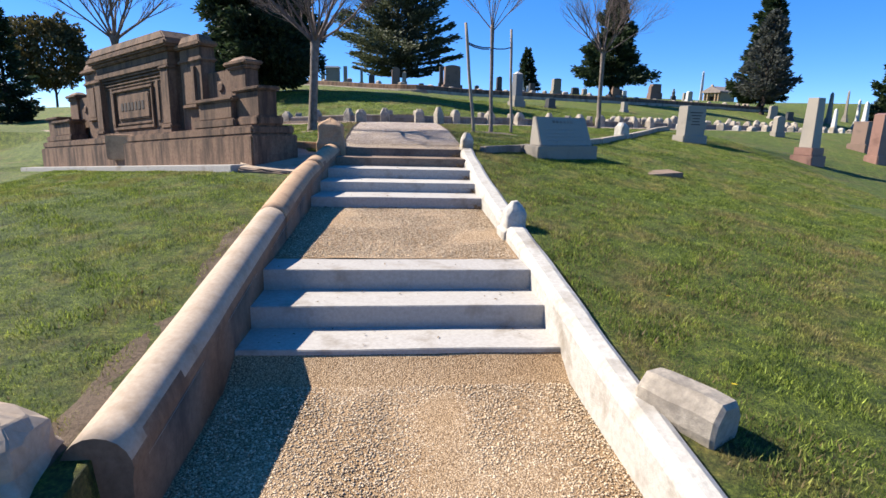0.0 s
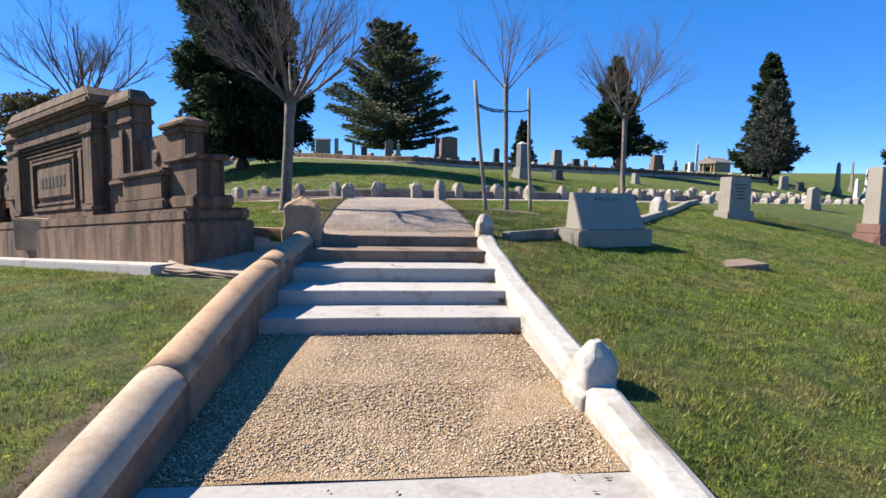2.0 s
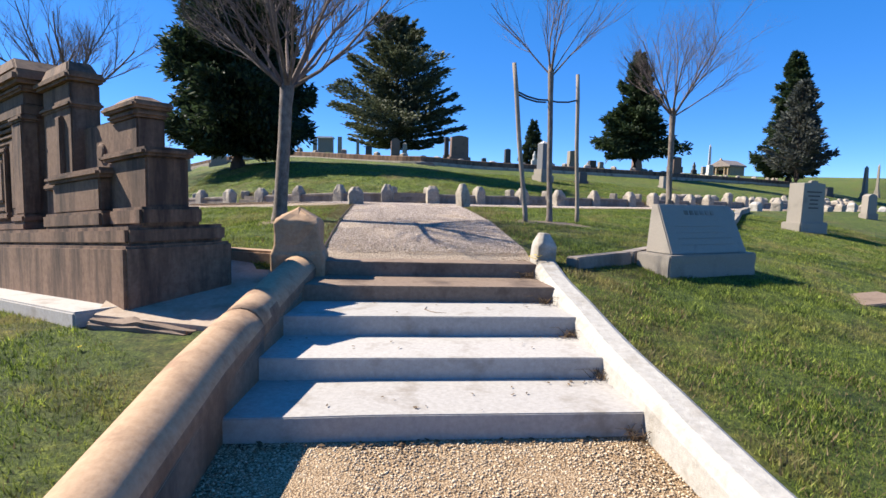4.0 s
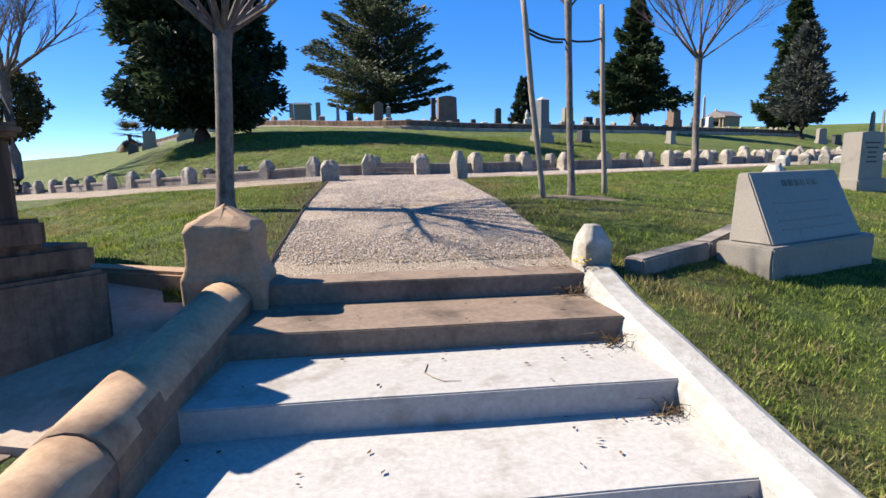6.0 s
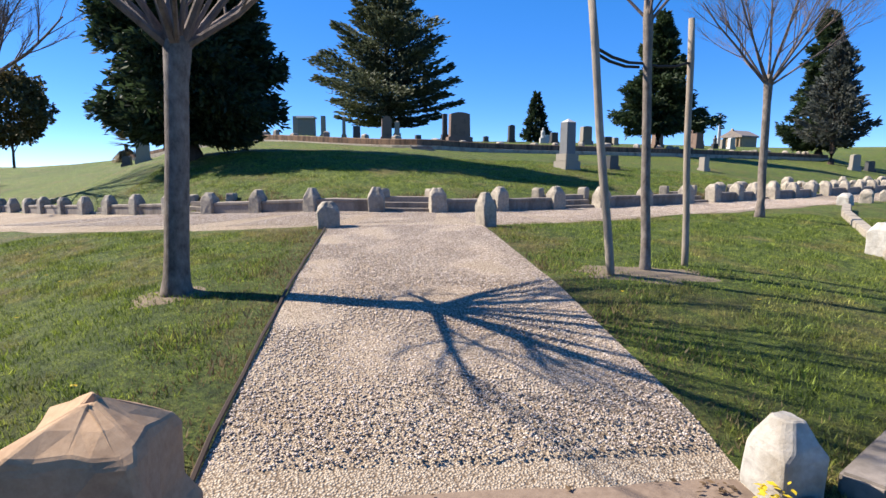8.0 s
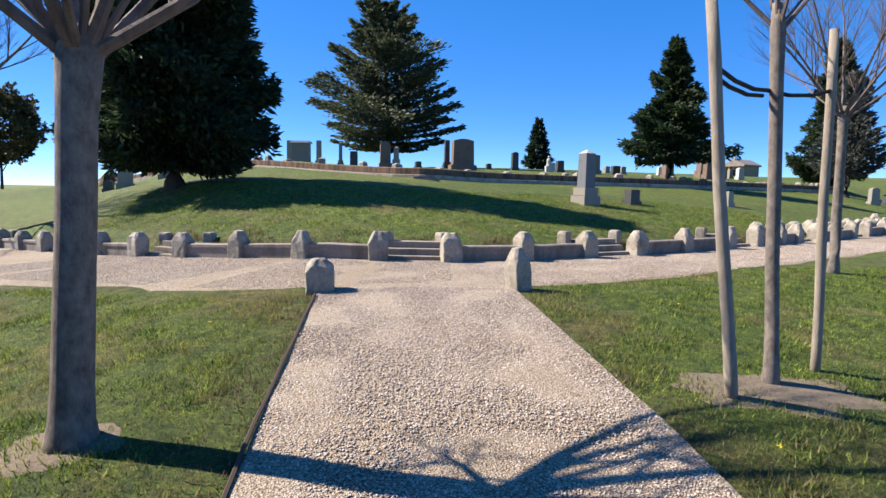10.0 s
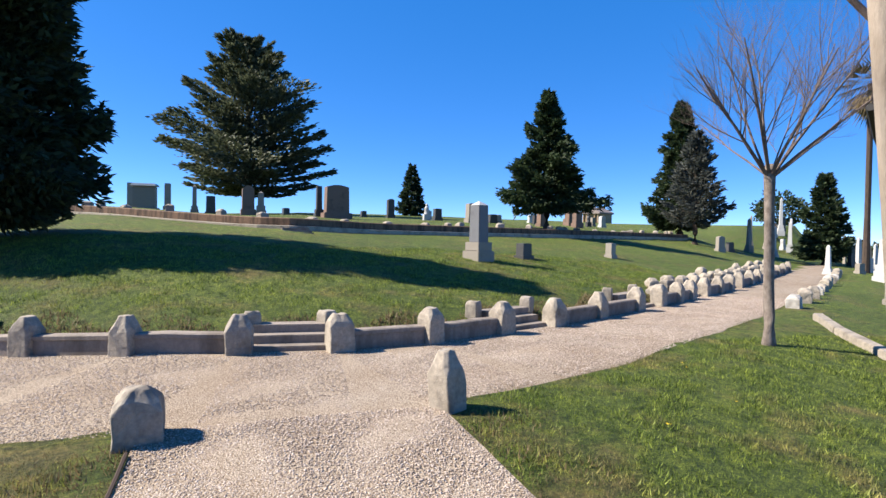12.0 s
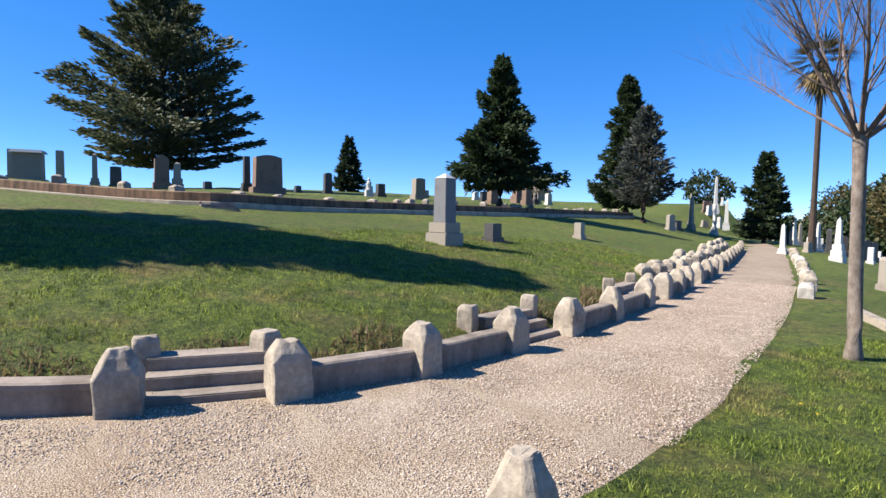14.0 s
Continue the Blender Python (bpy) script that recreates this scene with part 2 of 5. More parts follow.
def tube(bm, pts, radii, sides=8):
    """A round tapering limb along points."""
    rings = []
    for i, p in enumerate(pts):
        a, b = pts[max(0, i - 1)], pts[min(len(pts) - 1, i + 1)]
        q = (Vector(b) - Vector(a)).to_track_quat("Z", "Y")
        rings.append([Vector(p) + q @ Vector((math.cos(k * 2 * math.pi / sides), math.sin(k * 2 * math.pi / sides), 0)) * radii[i] for k in range(sides)])
    return ring_loft(bm, rings)


def lerp(v, tab):
    if v <= tab[0][0]:
        return tab[0][1]
    for (a, p), (b, q) in zip(tab, tab[1:]):
        if v <= b:
            return p + (q - p) * (v - a) / (b - a)
    return tab[-1][1]


# ---- the lie of the land ----
WALL = [(-22, 36), (-14, 28.5), (-9, 23.4), (-7.3, 21.75), (-6.0, 20.6), (-4.8, 19.6), (-3.6, 18.75), (-2.4, 18.05), (-1.3, 17.45), (-.26, 17.12), (.7, 17.0),
        (1.74, 17.15), (2.8, 17.52), (3.8, 17.9), (4.85, 18.4), (6.03, 19.0), (6.9, 19.45), (8.4, 20.3), (9.6, 20.95), (10.4, 21.4), (13.5, 23.3), (18, 26.2), (24, 30.2), (34, 38)]
LOWER = [(0, 1.5), (2.7, 1.38), (4.6, 1.2), (5.4, 1.05), (6.6, .82), (7.6, .68), (8.6, .55), (10.6, .3), (12.1, .15), (14.6, -.1), (20, -.65), (30, -1.5), (60, -2.5)]
MOUND = [(0, 1.42), (0.45, 1.62), (0.8, 1.76), (4, 2.25), (8.9, 2.8), (9.1, 3.06), (14, 3.42), (20, 3.72), (30, 4.3), (42, 4.45), (60, 3.6), (110, 0)]
PATH_WIDTH = [(-1.2, 2.6), (1.5, 1.98), (4, 1.75), (14, 1.6)]
TERRACE = [(3, 9), (11, 7.6), (25, 6)]


def wall_dist(x, y):
    """Signed distance to the line of the low wall, positive up the mound."""
    best, side = 1e9, 1
    for (ax, ay), (bx, by) in zip(WALL, WALL[1:]):
        dx, dy = bx - ax, by - ay
        u = max(0, min(1, ((x - ax) * dx + (y - ay) * dy) / (dx * dx + dy * dy)))
        d = math.hypot(x - ax - u * dx, y - ay - u * dy)
        if d < best:
            best, side = d, 1 if dx * (y - ay) - dy * (x - ax) > 0 else -1
    return best * side


def road(x):
    return 1.5 - .06 * min(11, max(0, -1 - x))


def lawn_height(x, y):
    d = wall_dist(x, y)
    r = road(x) - 1.5
    if d > 0:
        swell = 0.5 * math.exp(-((x + 5.2) / 4.5) ** 2) * max(0, min(1, d / 3)) * max(0, min(1, (14 - d) / 5))
        fall = max(0.12, 1 - 0.045 * max(0, -9 - x))
        return 1.5 + fall * (lerp(d if d < 2 else 2 + (d - 2) * 7 / (lerp(x, TERRACE) - 2), MOUND) - 1.5) + r * max(0, 1 - d / 9) + swell
    if -d < lerp(x, PATH_WIDTH):
        return 1.5 + r
    e = max(0, -d - 2.4)
    z = lerp(e, LOWER) + r * max(0, 1 - e / 8)
    if x > 1.1:
        z -= .065 * min(x - 1.1, 10) * min(1, e / 5)
    return z


STEPS_LOW = [(4.12, .05), (4.54, .215), (4.966, .38)]
STEPS_HIGH = [(7.36, .65), (7.9, .775), (8.42, .905), (8.94, 1.025), (9.46, 1.14)]
CHANNEL = [(-14, -1.1), (0, -.27), (4.1, -.1), (4.13, .02), (5.3, .385), (7.35, .525), (7.4, .6), (9.5, 1.125), (9.8, 1.16)]
WALK_END = 9.75
WALK_LEFT = -0.83


LEFT_LINE = [(1.7, -1.1), (4.1, -1.09), (7.36, -1.02), (8.45, -.93), (9.4, -.84), (9.7, -.9), (9.76, -1.06)]
RIGHT_LINE = [(2.5, 1.13), (4.1, 1.11), (5, 1.08), (7.4, 1.03), (9.5, 1.0)]


def ground(x, y):
    """The surface that things stand on."""
    if lerp(y, LEFT_LINE) - 0.14 < x < lerp(y, RIGHT_LINE) + 0.1 and y < WALK_END:
        return lerp(y, CHANNEL) - 0.12
    z = lawn_height(x, y)
    if (-1.03 if y < WALK_END else WALK_LEFT + 0.03) < x < 1.03 and y < 15:
        z -= 0.06
    if x < -1.6 and y < 20:
        # the slope falls away along the memorial
        u = (y - 8.85) * .643 - (x + 2.06) * .766
        b = (x + 2.06) * .643 + (y - 8.85) * .766
        z -= .085 * max(0, min(9, u)) * max(0, min(1, (6 - b) / 4.8)) * min(1, (-1.6 - x) / 1.2) * max(0, min(1, (-2.9 - wall_dist(x, y)) / 2.5))
    if y < 9 and x < 0:
        z += .05 * min(1, (9 - y) / 2)
    if x < -0.95 and 4 < y < 18:
        # kept below the paving in front of the memorial
        lx = (x + 1.96) * .731 - (y - 8.54) * .682
        ly = (x + 1.96) * .682 + (y - 8.54) * .731
        if -9.5 < lx < 1 and ly < 1.0:
            z = min(z, .83 + .07 * min(lx, 0) + .06 * max(0, -.3 - ly))
    if y < 6.5 and 0 < x < 4:
        z -= .06 * min(1, (6.5 - y) / 2) * min(1, 4 - x)
    return z


def spread(lo, hi, fine_lo, fine_hi, step, grow):
    """Grid lines, close together between fine_lo and fine_hi and ever wider outside."""
    out, v, s = [], fine_lo, step
    while v < fine_hi:
        out.append(v)
        v += step
    while v < hi:
        out.append(v)
        s *= grow
        v += s
    out.append(hi)
    v, s = fine_lo - step, step
    low = []
    while v > lo:
        low.append(v)
        s *= grow
        v -= s
    return [lo] + low[::-1] + out


GRID = {}


def on_grid(x, y, what):
    """Heights or wall distances at many points, from the ground's own grid."""
    i = np.clip(np.searchsorted(GRID["x"], x) - 1, 0, len(GRID["x"]) - 2)
    j = np.clip(np.searchsorted(GRID["y"], y) - 1, 0, len(GRID["y"]) - 2)
    u = (x - GRID["x"][i]) / (GRID["x"][i + 1] - GRID["x"][i])
    v = (y - GRID["y"][j]) / (GRID["y"][j + 1] - GRID["y"][j])
    g = GRID[what]
    return (g[j, i] * (1 - u) + g[j, i + 1] * u) * (1 - v) + (g[j + 1, i] * (1 - u) + g[j + 1, i + 1] * u) * v


def make_ground():
    xs = sorted([x for x in spread(-900, 900, -9, 13, 0.3, 1.18) if not 0.7 < abs(x) < 1.4] + [k * (0.9 + 0.05 * i) for i in range(11) for k in (-1, 1)] + [WALK_LEFT - 0.01, WALK_LEFT + 0.035])
    ys = sorted([y for y in spread(-300, 1500, -1, 29, 0.3, 1.18) if abs(y - WALK_END) > 0.08] + [WALK_END - 0.01, WALK_END + 0.01])
    verts = [(x, y, ground(x, y) + 0.02 * noise.noise(Vector((x * 0.8, y * 0.8, 0))) * (abs(x) > 1.2)) for y in ys for x in xs]
    n = len(xs)
    GRID["x"], GRID["y"], GRID["z"] = np.array(xs), np.array(ys), np.array([v[2] for v in verts]).reshape(len(ys), n)
    GRID["d"] = np.array([wall_dist(x, y) for y in ys for x in xs]).reshape(len(ys), n)
    faces = [(j * n + i, j * n + i + 1, (j + 1) * n + i + 1, (j + 1) * n + i) for j in range(len(ys) - 1) for i in range(n - 1)]
    ob = new("ground", mesh_from("ground", verts, faces, LAWN, True))
    tagged(ob, "mown green lawn with dry yellow patches on a slope", "lawn", kind="structure")


make_ground()


def sheet(name, rows, mat, label, category="path"):
    """A surface from rows of points."""
    n = len(rows[0])
    verts = [p for r in rows for p in r]
    faces = [(j * n + i, j * n + i + 1, (j + 1) * n + i + 1, (j + 1) * n + i) for j in range(len(rows) - 1) for i in range(n - 1)]
    ob = new(name, mesh_from(name, verts, faces, mat, True))
    return tagged(ob, label, category, kind="structure")


def strip_rows(y0, y1, step, height, half=1.06, wide=0.0, left=None):
    ny = max(2, int((y1 - y0) / step) + 1)
    out = []
    for j in range(ny + 1):
        y = y0 + (y1 - y0) * j / ny
        row = []
        for i in range(13):
            x0 = -half if left is None else left
            x = x0 + (half + wide - x0) * i / 12
            row.append((x, y, height(x, y) + 0.012 * noise.noise(Vector((x * 2.2, y * 2.2, 3)))))
        out.append(row)
    return out


def offset_line(d):
    """The wall's line moved by d up the mound."""
    out = []
    for i, (x, y) in enumerate(WALL):
        (ax, ay), (bx, by) = WALL[max(0, i - 1)], WALL[min(len(WALL) - 1, i + 1)]
        l = math.hypot(bx - ax, by - ay)
        out.append((x - (by - ay) / l * d, y + (bx - ax) / l * d))
    return out


def along_wall(s):
    """The point and heading at s metres along the wall from its second corner in front of the walk (x = -0.26)."""
    i = 9
    while s < 0 and i > 0:
        l = math.dist(WALL[i], WALL[i - 1])
        if s + l >= 0:
            i -= 1
            s += l
            break
        s += l
        i -= 1
    while i < len(WALL) - 2 and s > math.dist(WALL[i], WALL[i + 1]):
        s -= math.dist(WALL[i], WALL[i + 1])
        i += 1
    (ax, ay), (bx, by) = WALL[i], WALL[i + 1]
    l = math.dist(WALL[i], WALL[i + 1])
    return ax + (bx - ax) * s / l, ay + (by - ay) * s / l, math.degrees(math.atan2(by - ay, bx - ax))


sheet("path_lower", strip_rows(-6, 4.13, 0.25, lambda x, y: lerp(y, CHANNEL), 1.14, 0.1), GRAVEL, "tan gravel path between cement kerbs")
sheet("path_landing", strip_rows(5.33, 7.37, 0.2, lambda x, y: .385 + (.14 * (y - 5.33) / 2.04)), GRAVEL, "tan gravel landing between two flights of steps")
sheet("path_upper", strip_rows(9.6, 15.1, 0.25, lambda x, y: min(1.12 + 0.2 * (y - 9.6), lawn_height(x, y) + 0.016 + 0.012 * (1 - abs(x))), 1.05, 0.0, WALK_LEFT), PALEGRAVEL, "pale gravel walk leading to the cross path")


def cross_path():
    rows = []
    fine = [along_wall(-16 + 0.4 * i) for i in range(125)]
    for x, y, h in fine:
        nx, ny = -math.sin(radians(h)), math.cos(radians(h))
        row = []
        for k in range(9):
            d = 0.01 - (lerp(x, PATH_WIDTH) + 0.03) * (1 - k / 8)
            px, py = x + nx * d, y + ny * d
            row.append((px, py, road(px) + (0.02 if 0 < k else -0.02) + 0.01 * noise.noise(Vector((px * 2, py * 2, 1)))))
        rows.append(row)
    sheet("path_cross", rows, PALEGRAVEL, "pale pinkish gravel path curving round the mound")


cross_path()


# ---- steps and kerbs ----
def step_block(y0, y1, top, drop, mat, label, seed):
    x0, x1 = lerp(y0, LEFT_LINE) - 0.03, lerp(y0, RIGHT_LINE) + 0.02
    bm = block(x0, x1, y0, y1, top - drop, top, bevel=0.006)
    bmesh.ops.subdivide_edges(bm, edges=[e for e in bm.edges if abs(e.verts[0].co.x - e.verts[1].co.x) > 1], cuts=24)
    for v in bm.verts:
        worn = 0.006 * noise.noise(Vector((v.co.x * 1.4, seed * 7.3, 0)))
        v.co.y += worn
        v.co.z += 0.6 * worn
    ob = part("step", bm, mat)
    return tagged(ob, label, "step", "steps of the garden stair")


for i, (y, z) in enumerate(STEPS_LOW):
    end = STEPS_LOW[i + 1][0] + 0.02 if i < 2 else 5.36
    step_block(y, end, z, 0.26, CONCRETE, "pale cast concrete step with a chipped edge", i)
for i, (y, z) in enumerate(STEPS_HIGH):
    end = STEPS_HIGH[i + 1][0] + 0.02 if i < 4 else 9.82
    step_block(y, end, z, 0.26, CONCRETE if i < 3 else OLDSTEP, "pale cast concrete step with a chipped edge" if i < 3 else "brown weathered cement step with a worn edge", i + 5)

RIGHT_TOP = [(-6, -.62), (0, -.06), (2.4, .13), (3.75, .27), (5.13, .47), (5.7, .54), (6.28, .6), (7.06, .70), (8.03, .84), (9.17, 1.06), (9.6, 1.17)]
LEFT_TOP = [(-6, -.45), (0, .02), (2.69, .30), (3.78, .43), (5.94, .76), (7.59, .99), (9.35, 1.2)]


def kerb(name, x_in, x_out, y0, y1, table, mat, label, drop, round_top=0.0, seed=0, lift=0.0):
    """A long kerb whose top follows a table of heights; round_top makes a fat rolled crown."""
    bm = bmesh.new()
    rings = []
    n = max(3, int((y1 - y0) / 0.15))
    for j in range(n + 1):
        y = y0 + (y1 - y0) * j / n
        z = lerp(y, table) + lift
        if round_top:
            x_in = lerp(y, LEFT_LINE)
            x_out = x_in - 0.27
        else:
            x_in = lerp(y, RIGHT_LINE)
            x_out = x_in + lerp(y, [(2.5, 0.15), (5, 0.19), (7, 0.21)])
        prof = [(x_in, z - drop)]
        if round_top:
            c, r = (x_in + x_out) / 2, abs(x_out - x_in) / 2
            prof.append((x_in, z - r - 0.05))
            s = 1 if x_out > x_in else -1
            for k in range(13):
                a = math.pi * (1.12 - 1.24 * k / 12)
                prof.append((c + s * math.cos(a) * r * 1.06, z - r + math.sin(a) * r))
            prof += [(x_out, z - r - 0.06), (x_out, z - drop)]
        else:
            s = 1 if x_out > x_in else -1
            prof += [(x_in, z - 0.07), (x_in + s * 0.015, z - 0.03), (x_in + s * 0.05, z - 0.004), (x_out - s * 0.04, z), (x_out, z - 0.02), (x_out, z - drop)]
        w = [0.007 * noise.noise(Vector((seed, y * 1.7, k * 0.4))) for k in range(len(prof))]
        rings.append([Vector((px + w[k], y, pz + w[k] * 0.8)) for k, (px, pz) in enumerate(prof)])
    ring_loft(bm, rings)
    bmesh.ops.recalc_face_normals(bm, faces=bm.faces[:])
    ob = part(name, bm, mat)
    me = ob.data
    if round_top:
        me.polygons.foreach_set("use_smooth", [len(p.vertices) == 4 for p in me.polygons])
        # inner and end faces are coloured darker: their shade is painted in
        me.materials.append(SHADEDTAN)
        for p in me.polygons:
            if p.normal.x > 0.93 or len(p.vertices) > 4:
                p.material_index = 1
    return tagged(ob, label, "kerb", kind="structure")


# the near length's crown is paler: stronger light put into its colour
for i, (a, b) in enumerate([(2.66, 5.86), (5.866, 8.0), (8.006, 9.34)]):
    kerb("kerb_rolled_%d" % (i + 1), -1.075, -1.4, a, b, LEFT_TOP, TAN if i else PALETAN, "tan cement kerb wall with a rolled rounded crown" if i else "tan cement kerb wall with a pale rolled crown, inner face coloured dark as shade", 0.75, 1.0, i)
kerb("kerb_white_1", 1.062, 1.27, -5, 5.96, RIGHT_TOP, WHITEWASH, "whitewashed concrete kerb with a sloping top", 0.6, 0, 4)
kerb("kerb_white_2", 1.055, 1.27, 6.15, 9.52, RIGHT_TOP, WHITEWASH, "whitewashed concrete kerb with peeling paint", 0.6, 0, 5, 0.02)


HEWN = [(0, 1.0, 0.08), (0.3, 1.0, 0.08), (0.68, 1.0, 0.1), (0.8, 0.92, 0.36), (1.0, 0.5, 0.45)]
SQUARE = [(0, 1.0, 0.1), (0.5, 1.0, 0.1), (0.9, 0.98, 0.14), (1.0, 0.84, 0.2)]
SHOULDERED = [(0, 1.0, 0.1), (0.4, 1.0, 0.1), (0.46, 0.78, 0.14), (0.76, 0.78, 0.14), (0.86, 0.7, 0.4), (1.0, 0.26, 0.5)]
SCALLOPED = [(0, 1.0, 0.08), (0.36, 1.0, 0.08), (0.42, 0.93, 0.08), (0.5, 0.86, 0.08), (0.8, 0.86, 0.08), (0.85, 0.81, 0.2), (1.0, 0.14, 0.4)]


def stone_post(name, x, y, z0, w, d, h, turn, mat, label, seed, category="stone post", group="", lean=0.0, cut=HEWN, groove=0.0):
    """A hewn square post whose corners are struck off to a blunt point; cut rows are height, width, corner."""
    bm = bmesh.new()
    rings = []
    vary = 0.05 * math.sin(seed * 5.1)
    for f, k, c in cut:
        ring = []
        q = 1 - c
        n = 1 - (groove if f > 0.4 else 0)
        for sx, sy in ((-1, -q), (-q, -1), (0, -n), (q, -1), (1, -q), (n, 0), (1, q), (q, 1), (0, n), (-q, 1), (-1, q), (-n, 0)):
            g = f + (vary if 0.3 < f < 0.9 else 0)
            p = Vector((sx * w / 2 * k, sy * d / 2 * k, g * h - (0.06 if f == 0 else 0)))
            p += noise.noise_vector(Vector((seed * 3.7 + sx * 0.8, sy * 0.8, f * 2.2))) * 0.065 * w
            p.x += lean * f
            ring.append(p)
        rings.append(ring)
    ring_loft(bm, rings)
    bmesh.ops.recalc_face_normals(bm, faces=bm.faces[:])
    bmesh.ops.bevel(bm, geom=bm.edges[:], offset=0.006, segments=1, affect="EDGES")
    bmesh.ops.triangulate(bm, faces=bm.faces[:])
    bmesh.ops.subdivide_edges(bm, edges=[e for e in bm.edges if e.calc_length() > 0.09], cuts=1)
    for v in bm.verts:
        v.co += noise.noise_vector(v.co * 14 + Vector((seed * 1.3, 0, 0))) * min(0.011, 0.036 * w)
    ob = part(name, bm, mat)
    ob.matrix_world = pose(x, y, z0, 0, 0, turn)
    return tagged(ob, label, category, group)


stone_post("stone_post", 1.16, 6.07, 0.36, 0.27, 0.27, 0.44, 4, WHITEWASH, "whitewashed stone post with a faceted cap on the kerb", 1, cut=SHOULDERED)
stone_post("stone_post", 1.12, 9.62, 1.08, 0.175, 0.175, 0.32, 8, WHITEWASH, "small white faceted stone post at the stair head", 2)
stone_post("stone_post", -1.0, 9.56, 0.95, 0.44, 0.36, 0.62, 0, TAN, "broad tan cement post with a scalloped top", 3, cut=SCALLOPED, groove=0.1)
stone_post("stone_post", -1.645, 2.62, -0.5, 0.54, 0.44, 0.94, 2, PALETAN, "broad pale cement post with a scalloped faceted top", 4, cut=[(0, 1.0, 0.1), (0.68, 0.98, 0.1), (0.75, 0.84, 0.2), (0.9, 0.78, 0.2), (0.96, 0.6, 0.45), (1.0, 0.3, 0.5)])
stone_post("bollard", -0.82, 14.8, 1.46, 0.26, 0.26, 0.35, 5, POSTSTONE, "squat rough pale stone bollard beside the gravel", 5, "bollard", "pair of bollards", groove=0.12)
stone_post("bollard", 1.1, 14.85, 1.46, 0.185, 0.2, 0.46, 24, POSTSTONE, "tall leaning rough stone bollard beside the gravel", 6, "bollard", "pair of bollards", lean=-0.03)

# ---- the low wall round the mound ----
POSTS_S = [-16.2, -14.6, -13.4, -12.3, -11.0, -9.9, -8.6, -7.55, -6.45, -5.4, -4.35, -3.3, -2.2, -1.1, 0.0, 0.97, 2.02, 3.15, 4.18, 5.35, 6.68, 7.65, 8.6, 9.38, 10.3, 11.35, 12.4, 13.5, 14.9, 16.2, 17.5, 19.0, 20.5, 22.5, 24.5]
GAPS = (3, 7, 10, 14, 17, 20, 23, 26)


def wall_run(s0, s1, seed):
    """One low panel between two posts."""
    n = max(2, int((s1 - s0) / 0.25))
    bm, rings = bmesh.new(), []
    for j in range(n + 1):
        x, y, h = along_wall(s0 + (s1 - s0) * j / n)
        nx, ny = -math.sin(radians(h)), math.cos(radians(h))
        z = road(x)
        top = z + 0.225 + 0.006 * noise.noise(Vector((seed, j * 0.7, 0)))
        rings.append([Vector((x + nx * d, y + ny * d, zz)) for d, zz in ((-.06, z - .1), (-.06, z + .17), (-.075, z + .175), (-.075, top - .012), (-.06, top), (.07, top), (.08, top - .015), (.08, z - .1))])
    ring_loft(bm, rings)
    bmesh.ops.recalc_face_normals(bm, faces=bm.faces[:])
    return bm


mound_wall = root("wall_mound", 0, 17.1, 1.5, 0, "low grey concrete wall holding back the grassy mound", "low wall", kind="structure")


def under(ob, parent):
    """Makes ob a part of parent and leaves it in its place."""
    bpy.context.view_layer.update()
    ob.parent = parent
    ob.matrix_parent_inverse = parent.matrix_world.inverted()
    return ob


for i, s in enumerate(POSTS_S):
    x, y, h = along_wall(s)
    z = road(x)
    big = i in GAPS or i - 1 in GAPS
    stone_post("stone_post", x, y - 0.02, z - 0.02, 0.25 if big else 0.22, 0.24, 0.43 + 0.03 * noise.noise(Vector((i * 3.3, 0, 0))), h + 6 * noise.noise(Vector((i * 1.7, 5, 0))), POSTSTONE,
               "rough pale stone post in the low wall", 20 + i, group="posts of the low wall", groove=0.06 if i % 3 else 0.0)
    if i + 1 < len(POSTS_S):
        if i in GAPS:
            for k in range(3):
                a, b = s + 0.09, POSTS_S[i + 1] - 0.09
                ax, ay, _ = along_wall(a)
                bx, by, _ = along_wall(b)
                hh = math.atan2(by - ay, bx - ax)
                m = Matrix.Translation(((ax + bx) / 2, (ay + by) / 2, road(ax))) @ Matrix.Rotation(hh, 4, "Z")
                w = math.dist((ax, ay), (bx, by)) / 2
                ob = part("step", block(-w, w, 0.02 + 0.17 * k, 0.24 + 0.17 * k, -0.1, 0.07 + 0.085 * k, bevel=0.008), WALLSTONE)
                ob.matrix_world = m
                tagged(ob, "narrow grey concrete step between two posts", "step", "steps in the low wall")
            for a in (s - 0.02, POSTS_S[i + 1] + 0.02):
                ax, ay, hh = along_wall(a)
                nx, ny = -math.sin(radians(hh)), math.cos(radians(hh))
                stone_post("stone_post", ax + nx * 0.5, ay + ny * 0.5, road(ax) + 0.03, 0.17, 0.17, 0.34, hh + 20, POSTSTONE, "small rough stone post at the top of narrow steps", 70 + i + int(a * 7), group="small posts behind the low wall", cut=SQUARE)
        else:
            under(part("wall_panel", wall_run(s + 0.08, POSTS_S[i + 1] - 0.08, i), WALLSTONE), mound_wall)


# ---- trees ----
def bough_curve(start, way, length, bend, rng, n=4):
    pts, p, d = [start.copy()], start.copy(), way.normalized()
    for _ in range(n):
        p = p + d * (length / n)
        pts.append(p.copy())
        d = (d + Vector((rng.uniform(-1, 1), rng.uniform(-1, 1), rng.uniform(-.4, .4))) * 0.13 + Vector((0, 0, bend))).normalized()
    return pts


